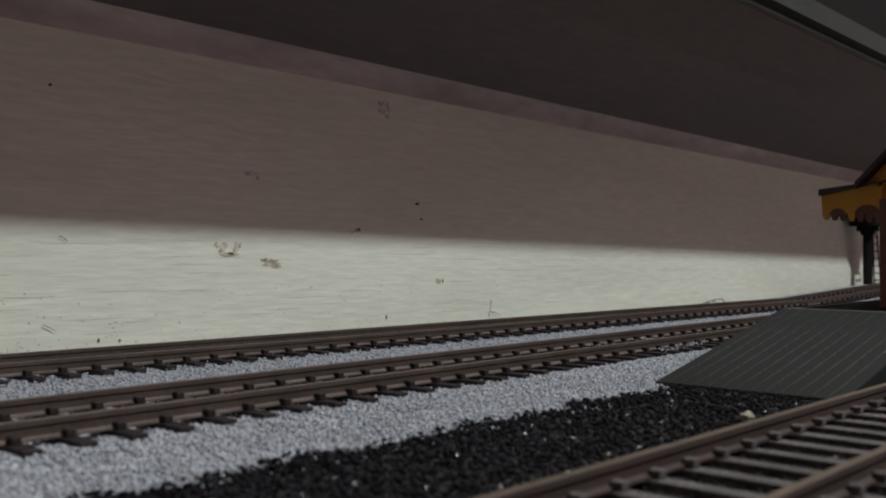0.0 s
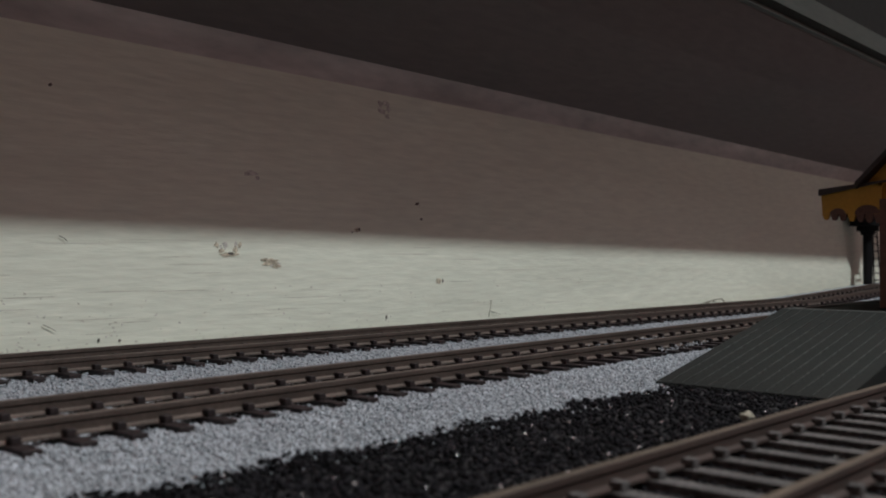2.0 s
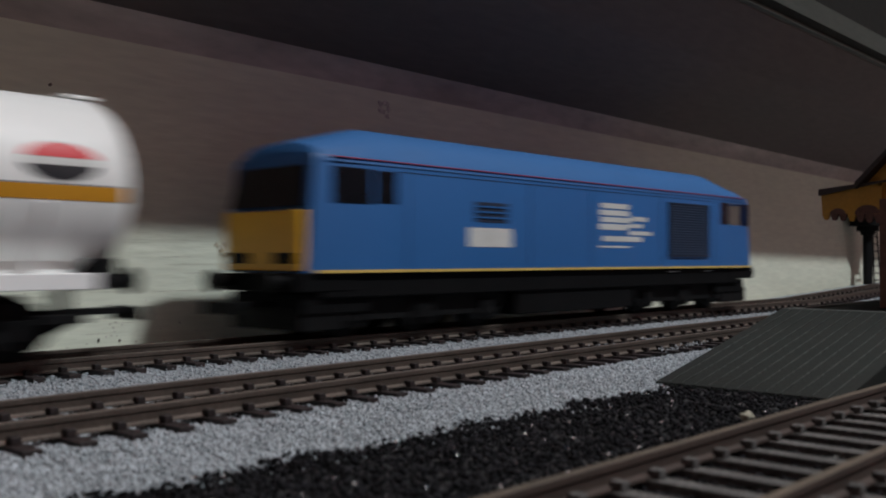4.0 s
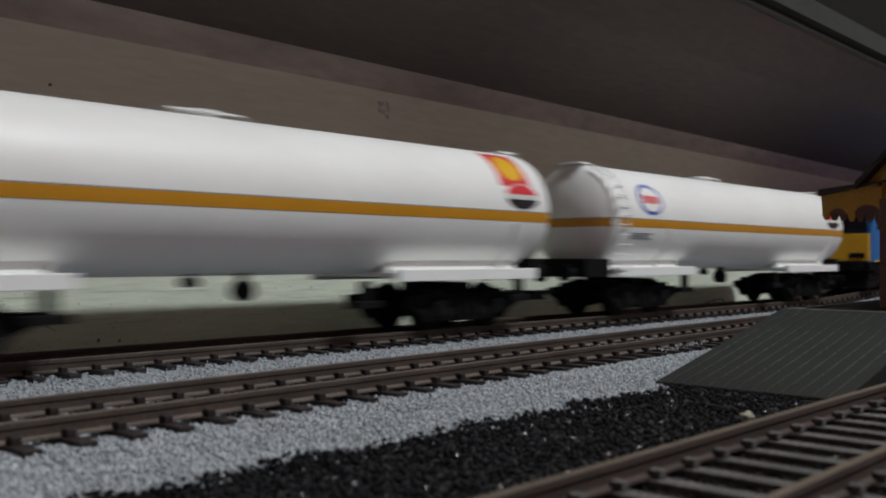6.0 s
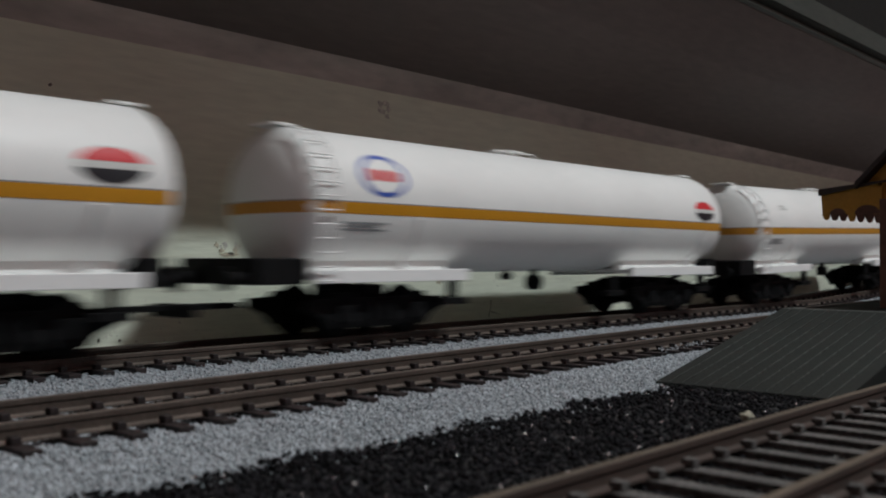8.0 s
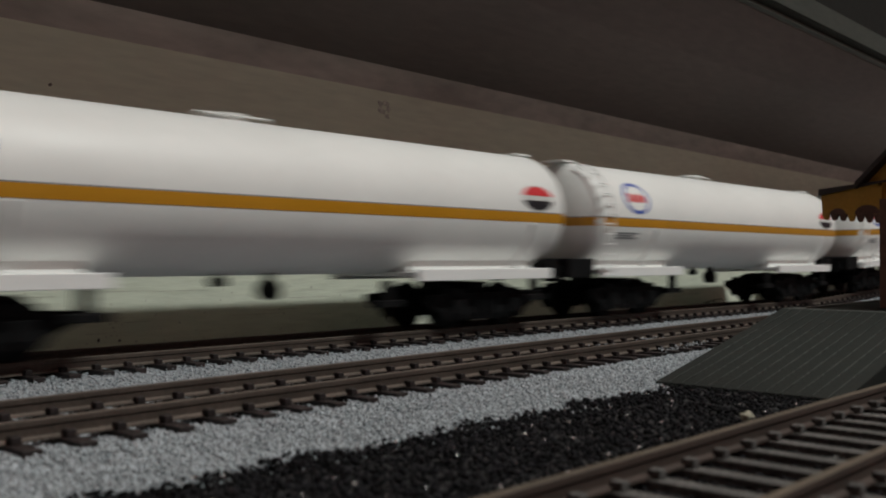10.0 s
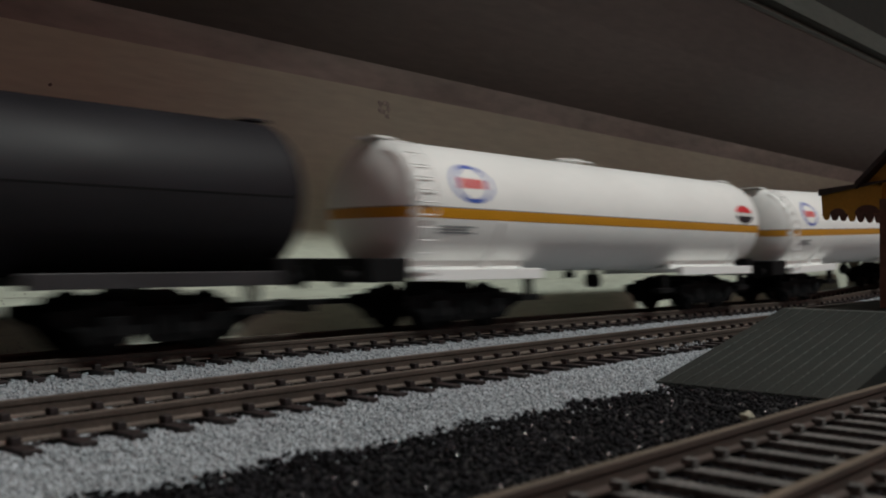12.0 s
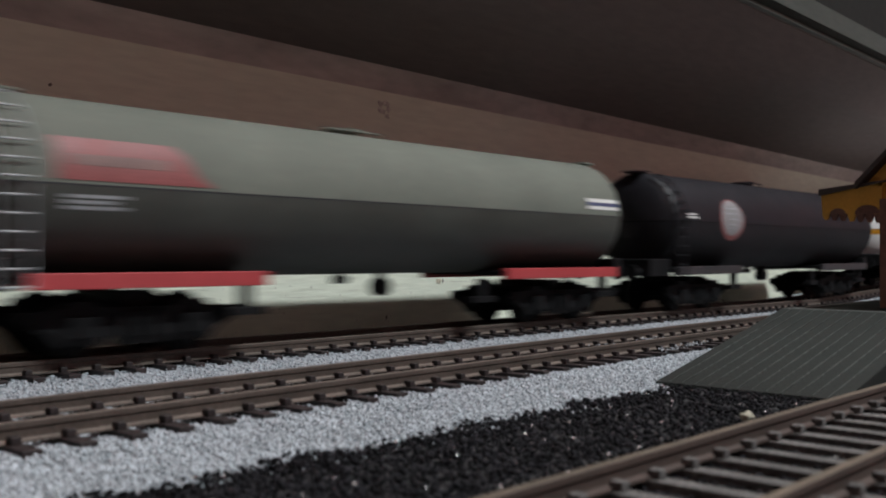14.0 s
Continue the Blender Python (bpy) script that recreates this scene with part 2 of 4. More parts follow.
X0, X1 = -3200.0, 3000.0


def wall_y(x):
    return WALL_Y + WALL_SLOPE * x


def climb(x):
    """Height of the far track over its level stretch."""
    return GRADE * (np.clip(x, CLIMB_AT, CLIMB_END) - CLIMB_AT)


def flat(name, corners, z0, z1, material):
    bm = bmesh.new()
    lo = [bm.verts.new((x, y, z0)) for x, y in corners]
    hi = [bm.verts.new((x, y, z1)) for x, y in corners]
    n = len(lo)
    for i in range(n):
        bm.faces.new((lo[i], lo[(i + 1) % n], hi[(i + 1) % n], hi[i]))
    bm.faces.new(lo[::-1])
    bm.faces.new(hi)
    return link(name, bm, material)


def setting():
    wall = tagged(flat("wall_north", [(X0, wall_y(X0)), (X1, wall_y(X1)), (X1, wall_y(X1) + 60), (X0, wall_y(X0) + 60)], -950, 1500, M_WALL),
                  "scuffed cream plaster wall behind the tracks", "wall", kind="structure")
    tagged(flat("ground", [(X0, -260), (X1, -260), (X1, wall_y(X1) - 0.2), (X0, wall_y(X0) - 0.2)], -19, -3.5, M_BOARD),
           "dark plywood baseboard under the model railway", "baseboard", kind="structure")
    tagged(flat("floor", [(X0, -3000), (X1, -3000), (X1, wall_y(X1)), (X0, wall_y(X0))], -1000, -950, M_FLOOR),
           "brown carpeted room floor", "floor", kind="structure")
    tagged(flat("ceiling", [(X0, -3000), (X1, -3000), (X1, wall_y(X1) + 60), (X0, wall_y(X0) + 60)], 1500, 1550, M_ROOM),
           "plain painted room ceiling", "ceiling", kind="structure")
    tagged(flat("wall_south", [(X0, -3060), (X1, -3060), (X1, -3000), (X0, -3000)], -1000, 1550, M_ROOM), "plain painted room wall", "wall", kind="structure")
    tagged(flat("wall_east", [(X1, -3060), (X1 + 60, -3060), (X1 + 60, 600), (X1, 600)], -1000, 1550, M_ROOM), "plain painted room wall", "wall", kind="structure")
    tagged(flat("wall_west", [(X0 - 60, -3060), (X0, -3060), (X0, 600), (X0 - 60, 600)], -1000, 1550, M_ROOM), "plain painted room wall", "wall", kind="structure")
    # board over the tracks, rising from the wall towards the room, with a pale rail along its front
    shelf = thing("wall_shelf", "dull brown sloping board fixed to the wall over the tracks", "shelf", z=SHELF_Z)
    rise = 38.8
    stations = (X0, X1)

    def edge(x):
        return 172.3 + 0.0048 * x

    def along(sections):
        """A bar through outlines of (y, z) at both ends."""
        bm = bmesh.new()
        rings = [[bm.verts.new((x, y, z - SHELF_FALL * x)) for y, z in sec] for x, sec in zip(stations, sections)]
        for p, q in zip(rings, rings[1:]):
            n = len(p)
            for i in range(n):
                bm.faces.new((p[i], p[(i + 1) % n], q[(i + 1) % n], q[i]))
        bm.faces.new(rings[0][::-1])
        bm.faces.new(rings[-1])
        return bm

    part("board", along([[(wall_y(x) - 0.2, 0), (edge(x), rise), (edge(x), rise + 18), (wall_y(x) - 0.2, 18)] for x in stations]), M_SHELF, shelf)
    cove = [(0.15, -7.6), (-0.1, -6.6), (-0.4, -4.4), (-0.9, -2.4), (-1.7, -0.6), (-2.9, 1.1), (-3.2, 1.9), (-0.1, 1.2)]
    part("cove", along([[(wall_y(x) + y, z) for y, z in cove] for x in stations]), M_COVE, shelf, "cove strip under the board, corner shade painted in", smooth=True)
    part("front_lip", along([[(edge(x) - 0.2, rise + 0.3), (edge(x) - 1.6, rise + 1.3), (edge(x) - 1.6, rise + 2.6), (edge(x) - 0.2, rise + 2.6)] for x in stations]), M_BATTEN, shelf, "thin worn lip")
    part("front_bevel", along([[(edge(x) - 0.3, rise + 2.7), (edge(x) - 4, rise + 5.0), (edge(x) - 3, rise + 18), (edge(x) - 0.3, rise + 18)] for x in stations]), M_BEVEL, shelf)
    part("front_rail", along([[(edge(x) - 4.1, rise + 5.1), (edge(x) - 5.6, rise + 13.2), (edge(x) - 3.8, rise + 13.2), (edge(x) - 3.9, rise + 5.3)] for x in stations]), M_BATTEN, shelf, "pale timber front rail")
    # added sheet: hides the lit ceiling so the room beyond stays dark
    part("upper_panel", along([[(edge(x) - 5.0, rise + 13.4), (edge(x) - 5.0, rise + 140), (edge(x) - 3.2, rise + 140), (edge(x) - 3.2, rise + 13.4)] for x in stations]), M_SCREEN, shelf, "added dark sheet standing in for the dark room beyond")
    return wall, shelf


wall_north, wall_shelf = setting()


# ---- ballast ----
def fall(x, y):
    """Height of the grey bed: it falls with the layout and climbs with the far track."""
    return -TILT * x + climb(x) * np.clip((y - 160) / 20, 0, 1)


def level(x, y):
    return 0.0 * x


def sheet(name, x0, x1, y0, y1, z, step, rough, material, lift):
    """A bed with an uneven top and skirts."""
    nx, ny = max(2, int((x1 - x0) / step)), max(2, int((y1 - y0) / step))
    bm = bmesh.new()
    g = []
    for i in range(nx + 1):
        row = []
        for j in range(ny + 1):
            x, y = x0 + (x1 - x0) * i / nx, y0 + (y1 - y0) * j / ny
            e = 0.0 if i in (0, nx) or j in (0, ny) else 1.0
            zz = e * (z + lift(x, y) + rough * noise.noise(Vector((x / 4, y / 4, 3.0)))) - 3.6 * (1 - e)
            row.append(bm.verts.new((x, y, zz)))
        g.append(row)
    for i in range(nx):
        for j in range(ny):
            bm.faces.new((g[i][j], g[i + 1][j], g[i + 1][j + 1], g[i][j + 1]))
    return link(name, bm, material)


def grains(name, xs, ys, zs, size, materials, second=0.0, flat_z=0.75):
    """Loose angular grains, joined into one mesh."""
    rng = np.random.default_rng(len(xs))
    n = len(xs)
    base = np.array([(1, 0, 0), (0, 1, 0), (-1, 0, 0), (0, -1, 0), (0, 0, 1), (0, 0, -1)], float)
    v = base[None] * (0.65 + 0.7 * rng.random((n, 6, 1))) + rng.normal(0, 0.16, (n, 6, 3))
    q = rng.normal(size=(n, 4))
    q /= np.linalg.norm(q, axis=1)[:, None]
    w, x, y, z = q.T
    R = np.stack([1 - 2 * (y * y + z * z), 2 * (x * y - w * z), 2 * (x * z + w * y), 2 * (x * y + w * z), 1 - 2 * (x * x + z * z), 2 * (y * z - w * x),
                  2 * (x * z - w * y), 2 * (y * z + w * x), 1 - 2 * (x * x + y * y)], 1).reshape(n, 3, 3)
    v = np.einsum("nij,nkj->nki", R, v) * (size * (0.6 + 0.8 * rng.random(n)))[:, None, None]
    v[:, :, 2] *= flat_z
    v += np.stack([xs, ys, zs], 1)[:, None, :]
    f = np.array([(0, 1, 4), (1, 2, 4), (2, 3, 4), (3, 0, 4), (1, 0, 5), (2, 1, 5), (3, 2, 5), (0, 3, 5)])
    faces = (f[None] + 6 * np.arange(n)[:, None, None]).reshape(-1)
    me = bpy.data.meshes.new(name)
    me.vertices.add(n * 6)
    me.vertices.foreach_set("co", (v * MM).reshape(-1))
    me.loops.add(n * 24)
    me.loops.foreach_set("vertex_index", faces)
    me.polygons.add(n * 8)
    me.polygons.foreach_set("loop_start", np.arange(n * 8) * 3)
    for m in materials:
        me.materials.append(m)
    if second:
        pick = (rng.random(n) < second).astype(np.int32)
        me.polygons.foreach_set("material_index", np.repeat(pick, 8))
    me.update()
    me.validate()
    return new(name, me)


def black_edge(x):
    return 91.0 + 1.1 * np.sin(x / 5.0) + 0.8 * np.sin(x / 2.3 + 1.0)


def ballast():
    rng = np.random.default_rng(5)
    tagged(sheet("grey_ballast_bed", 0, 1000, 87, 242, 0.45, 4.0, 0.3, M_GREYBED, fall), "pale grey fine granite ballast bed under the two main tracks", "ballast", kind="stuff")
    tagged(sheet("black_ballast_bed", -60, 560, -60, 90, 0.45, 4.0, 0.3, M_BLACKBED, level), "black glittering ballast bed beside the siding", "ballast", kind="stuff")

    def scatter(n, x0, x1, y0, y1, power):
        x = x0 + (x1 - x0) * rng.random(n) ** power
        return x, y0 + (y1 - y0) * rng.random(n)

    x, y = scatter(130000, 20, 520, 88, 120, 1.5)
    x2, y2 = scatter(110000, 40, 950, 113, 246, 1.5)
    x, y = np.concatenate([x, x2]), np.concatenate([y, y2])
    keep = (y > black_edge(x) - 0.8) & ~((x > 159.8) & (y < 95.6)) & (y < LINE_Y + 14)
    x, y = x[keep], y[keep]
    z = 0.45 + 0.5 * rng.random(len(x)) ** 2 + fall(x, y)
    for cx, cy in ((212, 139), (236, 142), (240, 140), (218, 124), (232, 126), (238, 128), (262, 204), (300, 206)):
        x = np.concatenate([x, cx + rng.normal(0, 2.2, 45)])
        y = np.concatenate([y, cy + rng.normal(0, 1.3, 45)])
        z = np.concatenate([z, 1.2 + 1.1 * rng.random(45) - TILT * cx])
    tagged(grains("grey_ballast", x, y, z, 0.28, [M_GREYGRAIN]), "pale grey granite ballast grains between the sleepers", "ballast", kind="stuff")
    x, y = scatter(105000, -20, 420, 10, 95, 1.5)
    keep = (y < black_edge(x) + 0.4) & ~((x > 159.6) & (y > 58.6))
    x, y = x[keep], y[keep]
    z = 0.35 + 0.8 * rng.random(len(x)) ** 2
    inside = np.abs(y - 44.4) < 18
    z[inside] = 0.3 + 0.5 * rng.random(inside.sum())
    tagged(grains("black_ballast", x, y, z, 0.35, [M_BLACKGRAIN, M_GLINT], 0.010), "coarse black ballast with glittering flakes", "ballast", kind="stuff")


ballast()


# ---- tracks ----
RAIL_Z = 4.2
PITCH = 7.2


def rail_outline(y):
    p = [(-1.1, 1.55), (1.1, 1.55), (1.1, 1.85), (0.35, 2.1), (0.35, 3.2), (0.55, 3.4), (0.55, 4.1), (0.42, 4.2), (-0.42, 4.2), (-0.55, 4.1), (-0.55, 3.4), (-0.35, 3.2), (-0.35, 2.1), (-1.1, 1.85)]
    return [(y + a, b) for a, b in p]


def rail(parent, y, x0, x1, mats):
    bm = prism(bmesh.new(), rail_outline(y), x0, x1)
    for f in bm.faces:
        z = f.calc_center_median().z
        f.material_index = 1 if z > 4.14 else 2 if z < 2.0 else 0
    return part("rail", bm, mats, parent)


def sleeper_mesh(bm, x=0.0, half=16.0, spread=8.9):
    box(bm, x - 1.25, x + 1.25, -half, half, -0.6, 1.55, 0.12)
    for s in (-1, 1):
        for d in (-1.35, 1.35):
            yc = s * spread + d
            box(bm, x - 0.7, x + 0.7, yc - 0.75, yc + 0.75, 1.5, 2.6, 0.15)


def track(name, label, y, x0, x1, s0, s1, material, half=16.0, m=None, rails=(M_RAIL, M_RAILTOP, M_RAILFOOT), spread=8.9):
    t = thing(name, label, "track", group="railway tracks")
    t.matrix_basis = m if m else pose(0, y * MM, 0)
    for s in (-1, 1):
        rail(t, s * spread, x0, x1, rails)
    bm = bmesh.new()
    sleeper_mesh(bm, 0.0, half, spread)
    first = None
    k = int((s1 - s0) / PITCH)
    for i in range(k):
        if first is None:
            first = part("sleeper", bm, material, t)
            first.location.x = s0 * MM
        else:
            again("sleeper", first, t, s0 + i * PITCH)
    # the sleepers out of reach, joined
    far = [s0 - PITCH * i for i in range(1, int((s0 - x0) / PITCH))] + [s0 + PITCH * i for i in range(k, int((x1 - s0) / PITCH))]
    verts, faces = [], []
    cube = [(0, 1, 3, 2), (4, 6, 7, 5), (0, 4, 5, 1), (2, 3, 7, 6), (0, 2, 6, 4), (1, 5, 7, 3)]
    for x in far:
        b = len(verts)
        verts += [((x + a) * MM, c * MM, d * MM) for a in (-1.25, 1.25) for c in (-half, half) for d in (-0.6, 1.55)]
        faces += [tuple(b + i for i in f) for f in cube]
    if far:
        me = bpy.data.meshes.new("sleeper_run")
        me.from_pydata(verts, [], faces)
        me.materials.append(material)
        ob = new("sleeper_run", me)
        ob.parent = t
        tagged(ob, kind="stuff")
    return t


track("main_track_far", "brown-railed model track with dark sleepers beside the wall", 0, X0 + 50, CLIMB_AT - 0.3, 38.0, CLIMB_AT - 4, M_SLEEPER, m=LINE, spread=9.1)
track("climbing_track", "brown-railed model track climbing away beside the wall", 0, 0, CLIMB_END - CLIMB_AT, 4.0, 420.0, M_SLEEPER,
      m=LINE @ pose(CLIMB_AT * MM, 0, 0, 0, -math.degrees(math.atan(GRADE)), 0), spread=9.1)
track("upper_track", "brown-railed level model track beyond the climb", 0, CLIMB_END + 1, X1 - 50, CLIMB_END + 5, CLIMB_END + 40, M_SLEEPER,
      m=LINE @ pose(0, 0, GRADE * (CLIMB_END - CLIMB_AT) * MM), spread=9.1)
track("main_track_middle", "brown-railed model track with dark sleepers in grey ballast", 0, -600, 1100, 27.9, 700.0, M_SLEEPER,
      m=pose(0, 128.6 * MM, 0, 0, math.degrees(math.atan(TILT)), 2.1), spread=9.4)
track("siding_track", "brown-railed siding with dusty sleepers in black ballast", 44.4, -200, 700, 2.0, 260.0, M_SLEEPERGREY, 14.4, rails=(M_RAILDARK, M_RAILTAN, M_RAILDARK))


# ---- platform and building ----
def platform():
    p = thing("station_platform", "grey-green plastic platform with a grooved end ramp", "platform")
    x0, x1, xe, y0, y1, top = 161.0, 219.0, 520.0, 59.4, 95.0, 12.5
    bm = prism_y(bmesh.new(), [(x0, -3.5), (x0, 0.7), (x1, top), (xe, top), (xe, -3.5)], y0, y1)
    part("slab", bm, M_RAMP, p)
    n = 13
    wdt = (y1 - y0) / n
    run, rise = x1 - x0, top - 0.35
    plank = None
    for i in range(n):
        if plank is None:
            bm = bmesh.new()
            a = [(0.2, 0.65), (run - 0.6, top - 0.1), (run - 0.6, top + 0.22), (0.2, 1.0)]
            prism_y(bm, a, 0.05, wdt - 0.05)
            plank = part("ramp_plank", bm, M_RAMP, p)
            plank.location = (x0 * MM, y0 * MM, 0)
        else:
            again("ramp_plank", plank, p, x0, y0 + i * wdt)
    rib = part("ramp_rib", prism_y(bmesh.new(), [(0.6, 0.95), (run - 0.8, top + 0.1), (run - 0.8, top + 0.36), (0.6, 1.22)], -0.13, 0.13), M_RIB, p, "thin worn rib")
    rib.location = (x0 * MM, (y0 + wdt) * MM, 0)
    for i in range(2, n):
        again("ramp_rib", rib, p, x0, y0 + i * wdt)
    part("ramp_edge", boxes([(x1 - 0.5, x1 + 3.2, y0, y1, top - 0.2, top + 0.3)], 0.1), M_RAMPEDGE, p, "worn pale edge strip")
    part("edge_coping", boxes([(x1 + 3.4, xe, y1 - 2.6, y1 + 0.3, top - 0.6, top + 0.25)], 0.1), M_RAMPEDGE, p)
    return p


platform()


def building():
    b = thing("station_building", "ochre and brown plastic station building with a scalloped canopy", "building", x=236, y=0, z=12.8)
    # main block: near eaves at y 46, far eaves at y 84
    part("wall", boxes([(1.9, 110, 48, 76.8, 0, 27)]), M_BRICKBROWN, b)
    part("corner_post", boxes([(-0.4, 1.9, 75.0, 78.5, 0, 26)], 0.2), M_BRICKBROWN, b, "brown corner post")
    bm = prism(bmesh.new(), [(47.5, 26), (82.5, 26), (82.5, 29.3), (65, 47), (47.5, 29.3)], 1.0, 110)
    part("gable", bm, M_OCHRE, b, "ochre gable")
    for s in (-1, 1):
        o = [(65, 47.4), (65 + s * 18.6, 28.6), (65 + s * 18.6, 30.1), (65, 49.2)]
        part("roof", prism(bmesh.new(), o, -2.2, 113), M_SLATE, b, "dark roof slope", )
    # arched gable window: ring of ochre over a dark pane
    bm = bmesh.new()
    for i in range(12):
        a0, a1 = math.pi * i / 12, math.pi * (i + 1) / 12
        c = (74.5, 29.0)
        for r0, r1 in ((3.2, 4.4),):
            p = [(c[0] + r0 * math.cos(a0), c[1] + r0 * math.sin(a0)), (c[0] + r1 * math.cos(a0), c[1] + r1 * math.sin(a0)),
                 (c[0] + r1 * math.cos(a1), c[1] + r1 * math.sin(a1)), (c[0] + r0 * math.cos(a1), c[1] + r0 * math.sin(a1))]
            prism(bm, p, 0.0, 1.2)
    part("window_arch", bm, M_OCHRE, b)
    canopy(b)
    return b


def canopy(b):
    # ochre end panel over a row of rounded teeth, with two brown arches let into it
    part("canopy_end", prism(bmesh.new(), [(78, 30.0), (92.4, 27.4), (92.1, 22.9), (78, 22.4)], 0.0, 1.0), M_OCHRE, b, "ochre canopy end panel")
    o = [(92.8, 27.3), (92.8, 28.9), (77, 30.4), (77, 30.0)]
    part("canopy_roof", prism(bmesh.new(), o, -0.8, 112), M_SLATE, b, "dark sloping canopy roof")
    arches = ((88.3, 1.95, 22.7), (81.3, 3.0, 22.5))
    for c, r, z in arches:
        o = [(c + r * math.cos(math.pi * i / 14), z + 0.72 * r * math.sin(math.pi * i / 14)) for i in range(15)]
        part("arch_panel", prism(bmesh.new(), o, -0.12, 0.2), M_BRICKBROWN, b, "brown arch panel")
        ring = bmesh.new()
        for i in range(14):
            a0, a1 = math.pi * i / 14, math.pi * (i + 1) / 14
            prism(ring, [(c + k * math.cos(a), z + 0.72 * k * math.sin(a)) for k, a in ((r, a0), (r + 0.45, a0), (r + 0.45, a1), (r, a1))], -0.3, 0.1)
        part("arch_moulding", ring, M_OCHRE, b)
    pitch = 2.06
    for i in range(7):
        y = 77.9 + i * pitch
        top, low = 22.5 + 0.03 * (y - 78), 20.2 + 0.09 * (y - 78)
        o = [(y + 0.02, top), (y + 0.25, low + 0.9), (y + 0.6, low + 0.15), (y + 1.03, low), (y + 1.46, low + 0.15), (y + 1.8, low + 0.9), (y + pitch - 0.02, top)]
        brown = any(abs(y + pitch / 2 - c) < r * 0.9 for c, r, _ in arches)
        part("valance_tooth", prism(bmesh.new(), o, 0.1, 0.9), M_BRICKBROWN if brown else M_OCHRE, b)


building()


def water_tower():
    t = thing("water_tower", "black model water tower with a ladder beside the wall", "water tower", x=684, y=235.6, z=-3.5)
    part("column", rod(rod(bmesh.new(), (0, 0, 0), (0, 0, 48.7), 3.2, 16), (0, 0, 0), (0, 0, 6.8), 4.3, 16), M_BLACK, t, smooth=True)
    part("capital", rod(rod(bmesh.new(), (0, 0, 44.1), (0, 0, 46.9), 4.8, 16), (0, 0, 46.9), (0, 0, 50.6), 7.4, 16), M_BLACK, t, smooth=True)
    part("tank", rod(rod(bmesh.new(), (0, 0, 50.6), (0, 0, 65.5), 12, 20), (0, 0, 64.6), (0, 0, 66.4), 12.6, 20), M_BLACK, t, smooth=True)
    foot_a, foot_b, top_a, top_b = Vector((7.8, -2, 0)), Vector((22.3, -2, 0)), Vector((3.3, -2, 50.6)), Vector((10.7, -2, 50.6))
    lad = part("ladder", rod(rod(bmesh.new(), foot_a, top_a, 0.5, 6), foot_b, top_b, 0.5, 6), M_BLACK, t, "thin black ladder")
    for i in range(10):
        u = (i + 0.5) / 10
        part("rung", rod(bmesh.new(), foot_a.lerp(top_a, u), foot_b.lerp(top_b, u), 0.5, 6), M_BLACK, lad)


water_tower()


# ---- marks on the back wall ----
def blot(bm, x, z, rx, rz, seed, n=11, proud=0.2):
    """An irregular flat fleck on the wall."""
    rng = random.Random(seed)
    ring = []
    for i in range(n):
        a, k = 2 * math.pi * i / n, 0.6 + 0.7 * rng.random()
        ring.append((x + rx * k * math.cos(a), z + rz * k * math.sin(a)))
    a = [bm.verts.new((px, wall_y(px) + 0.1, pz)) for px, pz in ring]
    b = [bm.verts.new((px, wall_y(px) - proud, pz)) for px, pz in ring]
    for i in range(n):
        bm.faces.new((a[i], a[(i + 1) % n], b[(i + 1) % n], b[i]))
    bm.faces.new(b)
    return bm


